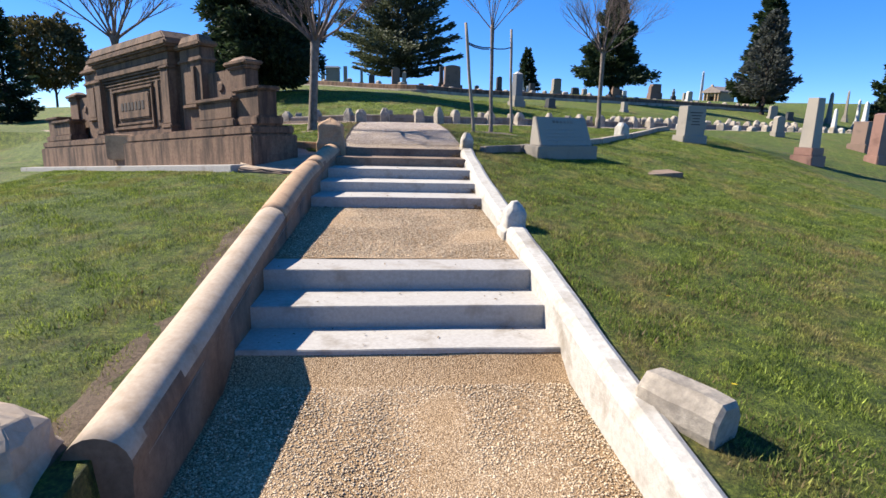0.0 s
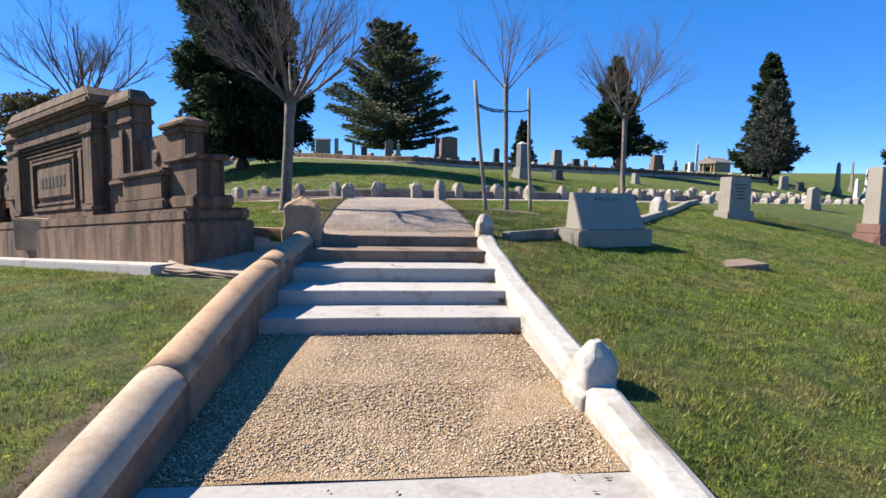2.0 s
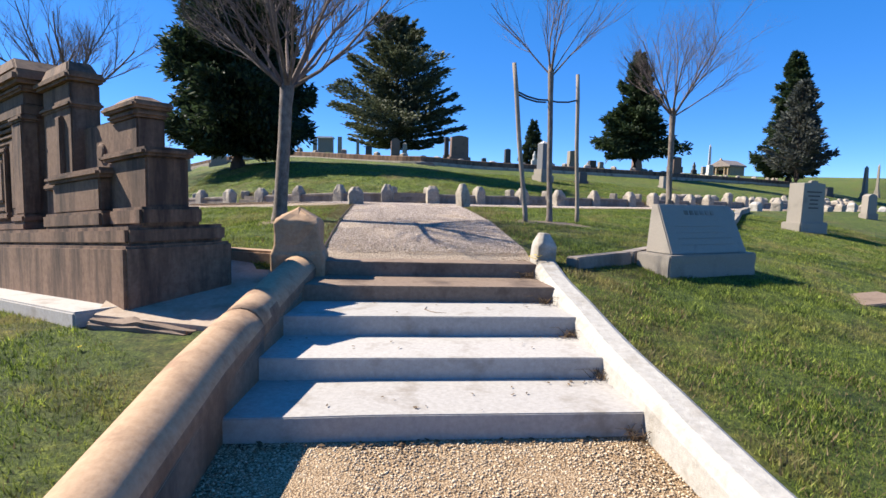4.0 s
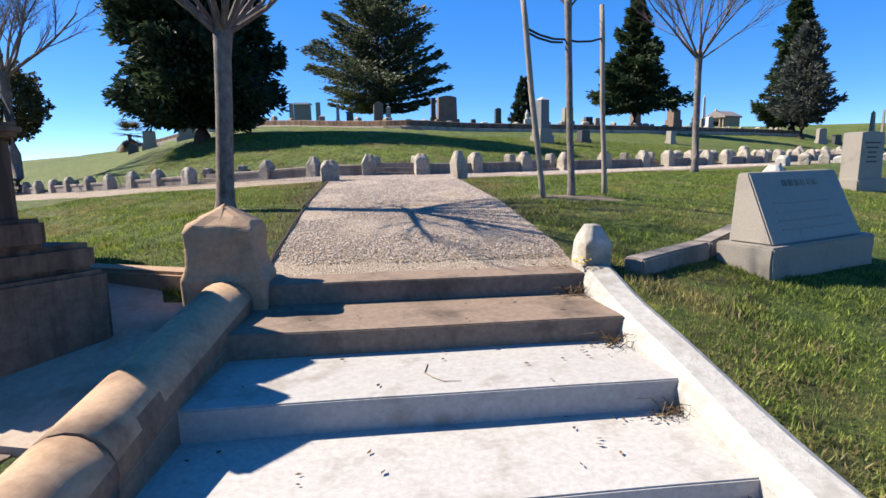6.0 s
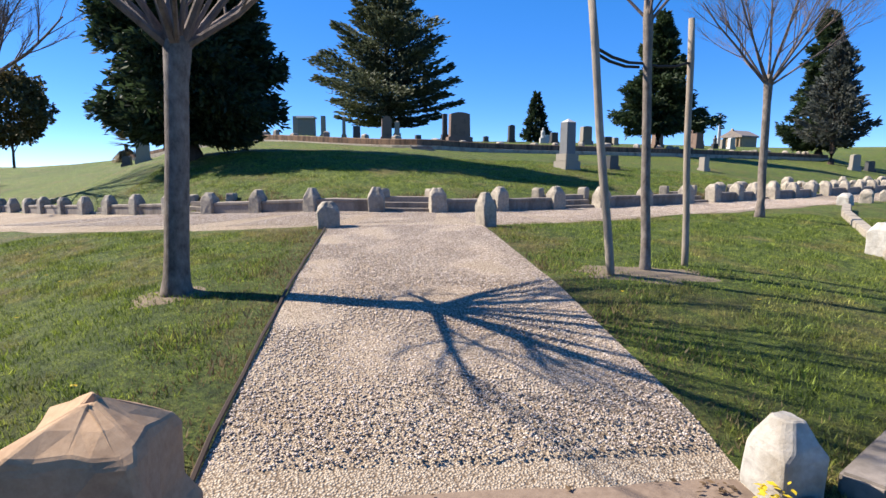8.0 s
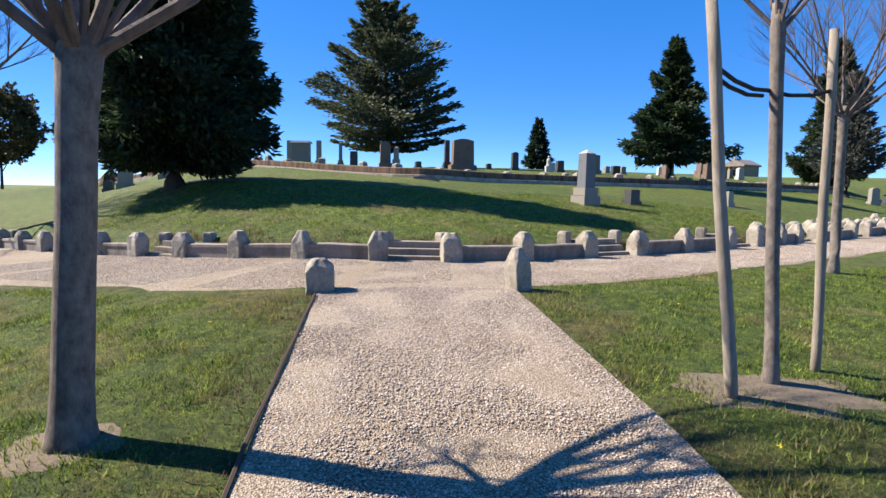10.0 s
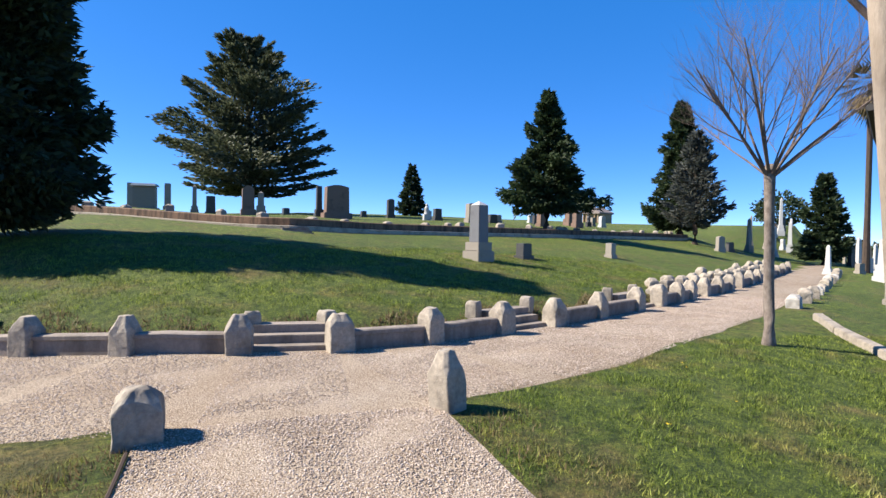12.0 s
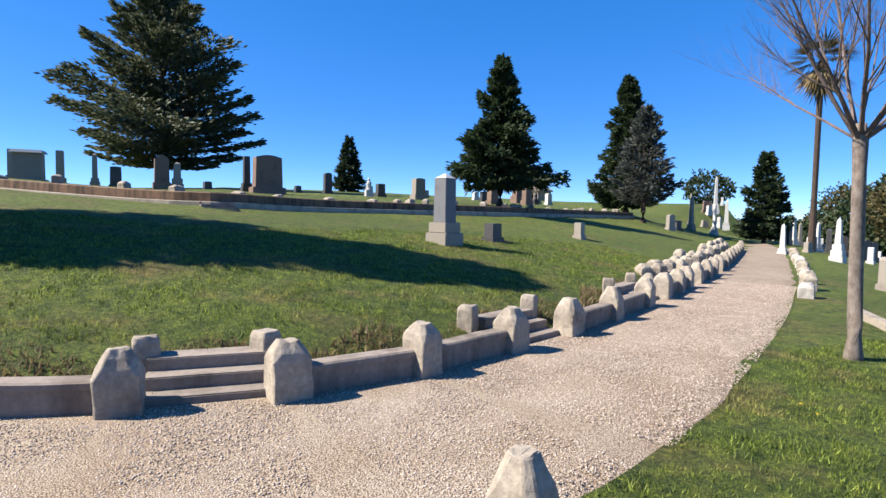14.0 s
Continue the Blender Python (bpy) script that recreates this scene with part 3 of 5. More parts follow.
def grow(bm, start, way, length, radius, level, rng, bend):
    pts = bough_curve(start, way, length, bend, rng)
    n = len(pts)
    tube(bm, pts, [radius * (1 - 0.68 * i / (n - 1)) for i in range(n)], 6 if level > 1 else 4 if level else 3)
    if level == 0:
        return
    for k in range({3: 7, 2: 9, 1: 7}[level]):
        f = rng.uniform(0.22, 0.95)
        i = min(n - 2, int(f * (n - 1)))
        at = pts[i].lerp(pts[i + 1], f * (n - 1) - i)
        d = (pts[i + 1] - pts[i]).normalized()
        side = Vector((rng.uniform(-1, 1), rng.uniform(-1, 1), rng.uniform(-0.3, 0.6)))
        grow(bm, at, d + side.normalized() * 0.62, length * rng.uniform(0.35, 0.6), radius * (1 - 0.6 * f) * 0.46, level - 1, rng, 0.08)


def bare_tree(x, y, z, trunk_h, trunk_r, reach, limbs, seed, label, lean=(0, 0), up=1.5, level=2, group="bare trees along the walk"):
    rng = random.Random(seed)
    t = root("tree", x, y, z, 0, label, "tree", group)
    bm = bmesh.new()
    pts = [Vector((lean[0] * f + 0.012 * noise.noise(Vector((seed, f * 5, 0))), lean[1] * f, trunk_h * f)) for f in (-0.04, 0.02, 0.06, 0.15, 0.35, 0.6, 0.85, 1.0, 1.06)]
    tube(bm, pts, [trunk_r * k for k in (1.45, 1.3, 1.14, 1.04, 1.0, 0.97, 0.97, 1.12, 0.8)], 14)
    part("trunk", bm, BARK, t, smooth=True)
    top = Vector((lean[0], lean[1], trunk_h))
    for i in range(limbs):
        a = 2 * math.pi * (i + rng.uniform(-.25, .25)) / limbs
        out = rng.uniform(0.35, 1.0) if i % 3 else rng.uniform(1.1, 1.9)
        bm = bmesh.new()
        grow(bm, top + Vector((math.cos(a), math.sin(a), 0)) * trunk_r * 0.4 - Vector((0, 0, 0.05 * rng.random())), Vector((math.cos(a) * out, math.sin(a) * out, up)), reach * rng.uniform(0.8, 1.1), trunk_r * rng.uniform(0.2, 0.4), level, rng, 0.06)
        part("limb", bm, TWIG, t)
    return t


def foliage(sprays, mat, name, parent, wide=0.17):
    """A crown of many small pointed sprays: (place, way, length)."""
    verts, faces = [], []
    for p, w, l in sprays:
        s = w.cross(Vector((random.uniform(-1, 1), random.uniform(-1, 1), random.uniform(-1, 1))))
        if s.length < 1e-3:
            continue
        s = s.normalized() * l * wide
        k = len(verts)
        verts += [p, p + w * l * 0.45 + s, p + w * l, p + w * l * 0.5 - s]
        faces.append((k, k + 1, k + 2, k + 3))
    ob = new(name, mesh_from(name, verts, faces, mat))
    ob.parent = parent
    return ob


def conifer(x, y, z, height, radius, bare, n_boughs, n_sprays, mat, seed, label, droop=-0.15, spray=0.3, shape=0.85, flat=0.35, category="conifer", group="", ragged=0.45):
    rng = random.Random(seed)
    random.seed(seed)
    t = root("conifer", x, y, z, 0, label, category, group)
    bm = bmesh.new()
    tube(bm, [Vector((0.02 * math.sin(k), 0, height * f)) for k, f in enumerate((-0.03, 0.02, 0.1, 0.4, 0.7, 0.97))], [height * r for r in (.034, .026, .022, .016, .009, .002)], 10)
    part("trunk", bm, DARKBARK, t, smooth=True)
    wood, sprays = bmesh.new(), []
    per = max(6, n_sprays // n_boughs)
    for i in range(n_boughs):
        f = (i + rng.random()) / n_boughs
        f = f ** 1.15
        h = bare + (height - bare) * f
        a = i * 2.39996 + rng.uniform(-.5, .5)
        lump = 0.82 + ragged * noise.noise(Vector((math.cos(a) * 1.3 + seed, math.sin(a) * 1.3, f * 5)))
        low = min(1, 0.55 + f * 6)
        length = max(0.12, radius * (1 - f) ** shape * low * lump * rng.uniform(0.8, 1.12) + 0.02 * height)
        way = Vector((math.cos(a), math.sin(a), droop + 0.75 * f)).normalized()
        p0 = Vector((0, 0, h))
        p1 = p0 + way * length * 0.6
        p2 = p0 + way * length + Vector((0, 0, 0.06 * length))
        tube(wood, [p0, p1, p2], [0.012 * length + 0.012, 0.007 * length + 0.006, 0.003], 4)
        for k in range(max(8, int(per * (0.35 + 1.3 * length / radius)))):
            u = rng.random() ** 0.6
            c = (p0.lerp(p1, u / 0.6) if u < 0.6 else p1.lerp(p2, (u - 0.6) / 0.4))
            fan = Vector((-way.y, way.x, 0)) * rng.gauss(0, 0.17) * length * (1.15 - 0.55 * u)
            c = c + fan + Vector((0, 0, rng.gauss(0, 0.045) * length * flat * 2.2))
            w = (way * 0.9 + fan.normalized() * rng.uniform(0.1, 0.9) + Vector((rng.gauss(0, .25), rng.gauss(0, .25), rng.gauss(-0.05, flat)))).normalized()
            sprays.append((c, w, spray * rng.uniform(0.55, 1.25)))
    part("bough", wood, DARKBARK, t)
    foliage(sprays, mat, "crown", t)
    return t


def round_tree(x, y, z, height, radius, n, mat, seed, label, spray=0.16):
    rng = random.Random(seed)
    random.seed(seed)
    t = root("tree", x, y, z, 0, label, "tree")
    bm = bmesh.new()
    tube(bm, [Vector((0, 0, -.1)), Vector((0.05, 0, height * .2)), Vector((0, .1, height * .5))], [.2, .15, .08], 8)
    for k in range(9):
        a = k * 2.4
        tube(bm, [Vector((0, 0, height * (.15 + .03 * k))), Vector((math.cos(a) * radius * .5, math.sin(a) * radius * .5, height * .5)), Vector((math.cos(a) * radius * .85, math.sin(a) * radius * .85, height * .7))], [.07, .04, .01], 5)
    part("trunk", bm, DARKBARK, t)
    sprays = []
    for _ in range(n):
        d = Vector((rng.gauss(0, 1), rng.gauss(0, 1), rng.gauss(0, 1))).normalized()
        r = (0.55 + 0.45 * rng.random() ** 0.5) * (0.85 + 0.4 * noise.noise(d * 2.3 + Vector((seed, 0, 0))))
        if noise.noise(d * 5 + Vector((0, seed, r * 3))) < -0.22:
            continue
        p = Vector((d.x * radius * r, d.y * radius * r, height * 0.6 + d.z * height * 0.42 * r))
        sprays.append((p, (d + Vector((rng.gauss(0, .8), rng.gauss(0, .8), rng.gauss(0, .8)))).normalized(), spray * rng.uniform(.6, 1.3)))
    foliage(sprays, mat, "crown", t, 0.35)
    return t


def fan_palm(x, y, z, height, seed, scale=1.0):
    rng = random.Random(seed)
    random.seed(seed)
    t = root("palm_tree", x, y, z, 0, "palm tree with drooping dead fronds under a green crown", "palm tree")
    bm = bmesh.new()
    tube(bm, [Vector((0, 0, height * f)) for f in (-.02, .3, .7, 1)], [.13 * scale, .09 * scale, .09 * scale, .11 * scale], 9)
    part("trunk", bm, DARKBARK, t)
    for nm, mat, n, lo, hi in (("crown", OLIVE, 44, -.1, 1.2), ("dead_fronds", DRYBLADE, 30, -1.6, -.6)):
        verts, faces = [], []
        for i in range(n):
            a, e = rng.uniform(0, 6.283), rng.uniform(lo, hi)
            d = Vector((math.cos(a) * math.cos(e), math.sin(a) * math.cos(e), math.sin(e)))
            s = Vector((-d.y, d.x, 0)).normalized()
            l = scale * rng.uniform(.8, 1.2)
            for k in range(9):
                b = (k - 4) / 4
                p = Vector((0, 0, height)) + d * l * 0.4
                tip = p + (d + s * b * 0.9).normalized() * l * 0.7 + Vector((0, 0, -.2 * l))
                q = len(verts)
                verts += [p, p.lerp(tip, .5) + s * .03 * scale, tip, p.lerp(tip, .5) - s * .03 * scale]
                faces.append((q, q + 1, q + 2, q + 3))
        ob = new(nm, mesh_from(nm, verts, faces, mat))
        ob.parent = t
    return t


bare_tree(-1.61, 12.0, ground(-1.61, 12.0), 1.66, 0.08, 1.75, 15, 3, "bare grey-barked tree with a smooth trunk on the lawn", (0.09, 0.03), 0.92, 3)
bare_tree(5.6, 16.1, lawn_height(5.6, 16.1), 2.0, 0.058, 1.7, 12, 11, "bare young tree with upswept twigs beside the path", (0.0, 0.05), 1.0, 3)
bare_tree(1.98, 12.42, lawn_height(1.98, 12.42), 2.05, 0.037, 1.25, 7, 5, "slim bare sapling tied between two wooden stakes", (-0.03, 0.12), 2.0, 2)
bare_tree(-11, 25.2, lawn_height(-11, 25.2), 3.6, 0.17, 3.2, 10, 17, "bare spreading tree standing beyond the stone memorial", (0, 0), 1.25, 3)
conifer(-5.1, 23.8, ground(-5.1, 23.8), 8.4, 2.45, 0.55, 180, 105000, NEEDLE_DARK, 4, "large dense dark conifer on the grassy mound", -0.12, 0.21, 0.5, 0.55, ragged=0.5)
conifer(0.3, 45, ground(.3, 45), 9.5, 5.9, 1.0, 105, 66000, CEDAR, 9, "wide cedar with flat layered grey-green boughs", 0.04, 0.29, 0.62, 0.1, ragged=0.6)
conifer(11.9, 32.0, ground(11.9, 32), 5.6, 2.1, 0.75, 110, 36000, NEEDLE, 14, "pointed green conifer on the mound", -0.1, 0.22, 0.95, 0.45, group="pointed conifers", ragged=0.7)
conifer(25.2, 38.8, ground(25.2, 38.8), 8.0, 2.0, 0.5, 120, 34000, NEEDLE, 21, "tall dense green conifer", -0.1, 0.27, 0.72, 0.45, group="pointed conifers")
conifer(23.3, 35.6, ground(23.3, 35.6), 6.0, 2.0, 0.9, 80, 7000, GREYLEAF, 23, "sparse grey half-bare tree before a conifer", 0.25, 0.3, 0.75, 0.4, "tree")
conifer(11.0, 48.5, ground(11, 48.5), 3.4, 1.15, 0.1, 70, 9000, NEEDLE_DARK, 25, "small dark cone-shaped conifer behind the graves", -0.1, 0.24, 0.95, 0.45, group="pointed conifers")
conifer(30, 33.2, ground(30, 33.2), 4.9, 1.6, 0.4, 80, 12000, NEEDLE, 27, "dark conifer beyond the path", -0.1, 0.28, 0.8, 0.45, group="pointed conifers")
conifer(-22, 36.0, ground(-22, 36), 6.2, 1.9, 0.3, 80, 12000, NEEDLE_DARK, 29, "dark conifer far beyond the memorial", -0.1, 0.3, 0.75, 0.45, group="pointed conifers")
round_tree(-48, 89, ground(-48, 89), 13.5, 5.4, 14000, OLIVE, 31, "large rounded olive-brown evergreen tree", 0.5)
for k, (x, y, h, r) in enumerate([(62, 62, 5.5, 3.4), (70, 60, 6.0, 3.8), (56, 46, 4.2, 2.8), (78, 70, 6, 4), (84, 60, 6.5, 4.2), (90, 52, 6, 4), (66, 44, 4.6, 3.2), (100, 70, 8, 5), (-40, 52, 7, 4.2), (-52, 60, 8, 5), (-34, 44, 4.5, 3)]):
    round_tree(x, y, lawn_height(x, y), h, r, 2600, OLIVE if k % 2 else NEEDLE, 40 + k, "rounded dark tree far in the distance", 0.4)
fan_palm(-13.5, 40, ground(-13.5, 40), 0.9, 5, 1.0)
fan_palm(25.3, 27.9, lawn_height(25.3, 27.9), 9.6 - lawn_height(25.3, 27.9), 6, 1.3)
for k, (x, y) in enumerate([(46, 33), (51, 36), (56, 41), (62, 45), (69, 50), (60, 37)]):
    round_tree(x, y, lawn_height(x, y), 6.6 + 0.8 * math.sin(k * 2.2) - lawn_height(x, y), 3.2, 3600, NEEDLE if k % 3 else OLIVE, 70 + k, "dense dark green tree beyond the graves", 0.34)


# stakes and the strap of the sapling
def stake(x0, y0, x1, y1, h, r):
    z = lawn_height(x0, y0)
    bm = bmesh.new()
    pts = [Vector((x0 + (x1 - x0) * f + 0.006 * math.sin(f * 9), y0 + (y1 - y0) * f, z - .1 + (h + .1) * f)) for f in (0, .1, .25, .4, .55, .7, .85, 1)]
    tube(bm, pts, [r * (1.05 - 0.12 * f + 0.05 * math.sin(f * 23)) for f in (0, .1, .25, .4, .55, .7, .85, 1)], 10)
    tagged(part("tree_stake", bm, POLE, smooth=True), "weathered round wooden stake driven into the lawn", "stake", "stakes of the sapling")


stake(1.6, 12.2, 1.37, 12.27, 2.1, 0.032)
stake(2.46, 12.65, 2.35, 12.6, 2.07, 0.028)
strap = root("tree_tie", 1.9, 12.5, lawn_height(1.98, 12.42) + 1.72, 0, "black rubber strap holding the sapling to its stakes", "tree tie")
for a, b in (((-.5, -.26, .02), (0.02, .03, -.035)), ((0.0, .04, -.03), (.47, .1, -.005)), ((-.49, -.2, .0), (0.0, .06, -.06))):
    bm = bmesh.new()
    a, b = Vector(a), Vector(b)
    tube(bm, [a, a.lerp(b, .35) - Vector((0, 0, .03)), a.lerp(b, .7) - Vector((0, 0, .03)), b], [.012] * 4, 6)
    part("band", bm, RUBBER, strap)


# ---- the large memorial ----
MX, FALL = -4.0, 0.07
memorial = root("memorial", -1.96, 8.54, 1.46, -43, "large dark brown sandstone family memorial with streaked plinth", "memorial")


def shear(bm):
    """The courses follow the fall of the ground along the front."""
    for v in bm.verts:
        v.co.z += FALL * v.co.x
    return bm


def mem(name, x0, x1, y0, y1, z0, z1, mirror=False, label="", **k):
    """A block of the memorial: x from its right end, y from its front, z from the top of its plinth."""
    k.setdefault("bevel", 0.012)
    for flip in (False, True) if mirror else (False,):
        a, b = (2 * MX - x1, 2 * MX - x0) if flip else (x0, x1)
        part(name, shear(block(a, b, y0, y1, z0, z1, **k)), BROWN, memorial, label)


mem("plinth", -8, 0, 0, 0.78, -0.75, -0.13, bevel=0.02)
mem("plinth_course", -7.96, -0.03, 0.03, 0.75, -0.13, 0, bevel=0.025)
mem("main_slab", -5.4, -2.6, 0.317, 0.734, 0, 1.1)
mem("foot_course", -5.48, -2.52, 0.194, 0.749, 0, 0.07)
mem("pilaster", -2.82, -2.56, 0.216, 0.36, 0.15, 1.02, True)
mem("pilaster_base", -2.86, -2.52, 0.187, 0.36, 0.07, 0.15, True, bevel=0.02)
mem("pilaster_cap", -2.85, -2.53, 0.194, 0.36, 1.02, 1.08, True, bevel=0.02)
mem("niche_column", -3.18, -3.04, 0.288, 0.331, 0.2, 0.92, True, bevel=0.03)
mem("niche_back", -3.24, -3, 0.306, 0.32, 0.13, 0.98, True)
mem("architrave", -5.44, -2.56, 0.23, 0.742, 1.08, 1.18)
mem("frieze", -5.41, -2.59, 0.259, 0.734, 1.18, 1.3)
mem("cornice_band", -5.47, -2.53, 0.209, 0.749, 1.3, 1.36, bevel=0.02)
mem("cornice", -5.55, -2.45, 0.144, 0.763, 1.36, 1.48, bevel=0.035)
mem("cornice_crown", -5.5, -2.5, 0.173, 0.756, 1.48, 1.62, taper=0.12, bevel=0.02)
for k in range(4):
    mem("moulding", -5.22, -2.78, 0.255 + 0.013 * k, 0.319, 1.04 - 0.055 * k, 1.075 - 0.055 * k, bevel=0.008)
for a, b, c, d in ((-4.83, -3.26, 0.12, 0.18), (-4.83, -3.26, 0.8, 0.85), (-4.83, -4.77, 0.18, 0.8), (-3.32, -3.26, 0.18, 0.8)):
    mem("panel_frame", a, b, 0.27, 0.319, c, d, bevel=0.012)
mem("panel_ledge", -4.73, -3.36, 0.288, 0.318, 0.2, 0.25, bevel=0.012)
mem("name_panel", -4.66, -3.42, 0.284, 0.318, 0.3, 0.74, bevel=0.025)
for k in range(7):
    part("letter_bar", shear(block(-4.5 + k * 0.135, -4.42 + k * 0.135, 0.278, 0.29, 0.46, 0.6)), INK, memorial, "dark carved letter stroke")
mem("wing_pier", -2.42, -1.78, 0.36, 0.6, 0, 1.28, True)
mem("wing_pilaster", -2.26, -1.94, 0.32, 0.37, 0.42, 1, True)
mem("wing_sill", -2.32, -1.88, 0.3, 0.38, 0.36, 0.42, True, bevel=0.015)
mem("wing_moulding", -2.46, -1.74, 0.33, 0.62, 1.06, 1.12, True, bevel=0.02)
mem("wing_cap", -2.5, -1.7, 0.3, 0.63, 1.28, 1.36, True, bevel=0.025)
mem("wing_crown", -2.42, -1.78, 0.34, 0.6, 1.36, 1.47, True, taper=0.25)
mem("side_wall", -1.8, -0.95, 0.46, 0.62, 0, 0.88, True)
for cx in (-1.42, 2 * MX + 1.42):
    bm = bmesh.new()
    tube(bm, [Vector((cx, yy, 0.64)) for yy in (0.47, 0.445, 0.435)], [0.075, 0.075, 0.055], 18)
    part("medallion", shear(bm), BROWN, memorial)
mem("side_pier", -1.12, -0.7, 0.42, 0.64, 0, 0.84, True)
mem("side_neck", -1.16, -0.66, 0.39, 0.66, 0.84, 0.9, True, bevel=0.02)
mem("side_cap", -1.2, -0.62, 0.36, 0.68, 0.9, 0.96, True, bevel=0.02)
mem("side_crown", -1.15, -0.67, 0.4, 0.64, 0.96, 1.02, True, taper=0.5)
mem("end_block", -0.62, -0.06, 0.18, 0.48, 0, 0.47, True)
mem("end_cap", -0.68, -0.01, 0.14, 0.52, 0.47, 0.53, True, bevel=0.02)
mem("pedestal_foot", -1.6, -0.5, 0.06, 0.4, 0, 0.12, True, bevel=0.02)
mem("pedestal", -1.48, -0.6, 0.1, 0.4, 0.12, 0.36, True)
mem("pedestal_cap", -1.55, -0.53, 0.06, 0.41, 0.36, 0.43, True, bevel=0.025)
mem("end_foot", -0.5, -0.02, 0.12, 0.56, 0, 0.13, True, bevel=0.02)

bpy.context.view_layer.update()
apron = root("paving", -1.96, 8.54, 0, -43, "pale cement paving round the memorial", "paving", kind="structure")
part("slab", shear(block(-8.6, -0.1, -0.27, 0.04, 0.6, 0.93, bevel=0.012)), CONCRETE, apron)
bpy.context.view_layer.update()
apron_bm = bmesh.new()
ring_loft(apron_bm, [[apron.matrix_world.inverted() @ Vector((x, y, .87 + .16 * (y - 8.3) if top else 0.5)) for x, y in ((-2.12, 8.47), (-1.36, 8.28), (-1.22, 8.5), (-1.1, 9.2), (-1.12, 9.62), (-3.4, 10.62), (-3.2, 9.9), (-2.2, 8.9))] for top in (False, True)])
bmesh.ops.recalc_face_normals(apron_bm, faces=apron_bm.faces[:])
part("slab", apron_bm, PALETAN, apron)
chunk = part("broken_slab", block(-0.36, 0.36, -0.1, 0.12, -0.25, 0.06, bevel=0.02, cuts=5, rough=0.04, seed=4), OLDSTEP)
chunk.matrix_world = pose(-1.76, 8.37, 0.815, 3, 2, -14)
tagged(chunk, "broken lump of dark cement at the paving's edge", "broken slab")
kerb_back = part("kerb_tan", block(0, 4.4, -0.08, 0.08, 0.75, 1.2, bevel=0.02), TAN)
kerb_back.matrix_world = pose(-1.16, 9.66, 0, 0, 0, 156)
tagged(kerb_back, "low tan cement kerb behind the memorial", "kerb", kind="structure")


# ---- graves ----
def bars(parent, x0, x1, y, z0, z1, rows, tilt=0.0, seed=0):
    """Rows of unreadable carved writing as thin bars on a face."""
    rng = random.Random(seed)
    h = (z1 - z0) / rows
    for r in range(rows):
        w = (x1 - x0) * rng.uniform(0.45, 1.0) / 2
        c = (x0 + x1) / 2
        zz = z1 - (r + 0.5) * h
        bm = block(c - w, c + w, -0.004, 0.002, -h * 0.16, h * 0.16)
        ob = part("inscription", bm, INK, parent, "faint carved writing")
        ob.matrix_local = pose(0, y + tilt * zz, zz, -math.degrees(math.atan(tilt)))


def slant_stone(x, y, z, turn, w, h, d, label):
    g = root("gravestone", x, y, z, turn, label, "gravestone", "gravestones")
    part("base", block(-w / 2, w / 2, -d / 2, d / 2, -0.12, h * 0.27, bevel=0.012, cuts=3, rough=0.006), GREYGRAN, g)
    bm = bmesh.new()
    a, b = w / 2 - 0.08, w / 2 - 0.1
    y0, y1, yt = -d / 2 + 0.05, d / 2 - 0.04, d / 2 - 0.14
    ring_loft(bm, [[Vector((-a, y0, h * .27)), Vector((a, y0, h * .27)), Vector((a, y1, h * .27)), Vector((-a, y1, h * .27))], [Vector((-b, yt, h)), Vector((b, yt, h)), Vector((b, y1 - .02, h)), Vector((-b, y1 - .02, h))]])
    bmesh.ops.recalc_face_normals(bm, faces=bm.faces[:])
    bmesh.ops.bevel(bm, geom=bm.edges[:], offset=0.01, segments=2, affect="EDGES")
    part("slab", bm, GREYGRAN, g)
    k = (yt - y0) / (h * .73)
    face = y0 - k * h * .27
    rng = random.Random(2)
    for i in range(6):
        xx = -0.2 + i * 0.075
        ob = part("letter_bar", block(xx, xx + 0.05, -0.003, 0.003, -0.022, 0.022), WALLSTONE, g, "dark carved letter stroke")
        ob.matrix_local = pose(0, face + k * h * .88 - 0.001, h * .88, -math.degrees(math.atan(k)))
    for i in range(4):
        ob = part("inscription", block(-0.38, 0.38 - 0.1 * rng.random(), -0.002, 0.002, -0.005, 0.005), GREYGRAN, g, "faint carved writing")
        zz = h * (.68 - i * .09)
        ob.matrix_local = pose(0, face + k * zz - 0.001, zz, -math.degrees(math.atan(k)))
    return g


def tablet(x, y, z, turn, w, h, d, mat, label, base=0.2, arch=0.06, lines=0, taper=0.06):
    g = root("gravestone", x, y, z, turn, label, "gravestone", "gravestones")
    part("base", block(-w / 2, w / 2, -d / 2, d / 2, -0.15, h * base, bevel=min(0.02, h * .02)), mat, g)
    bm, n = bmesh.new(), 9
    ww = w * 0.82
    out = [Vector((-ww / 2, 0, h * base)), Vector((ww / 2, 0, h * base))]
    for i in range(n):
        f = i / (n - 1)
        xx = ww / 2 * (1 - taper) * (1 - 2 * f)
        out.append(Vector((xx, 0, h * (1 - arch) + h * arch * math.sin(math.pi * f))))
    rings = [[p + Vector((0, yy, 0)) for p in out] for yy in (-d * .36, d * .36)]
    ring_loft(bm, rings)
    bmesh.ops.recalc_face_normals(bm, faces=bm.faces[:])
    part("slab", bm, mat, g)
    if lines:
        bars(g, -ww * .35, ww * .35, -d * .36, h * .45, h * .85, lines, 0, int(x * 10))
    return g


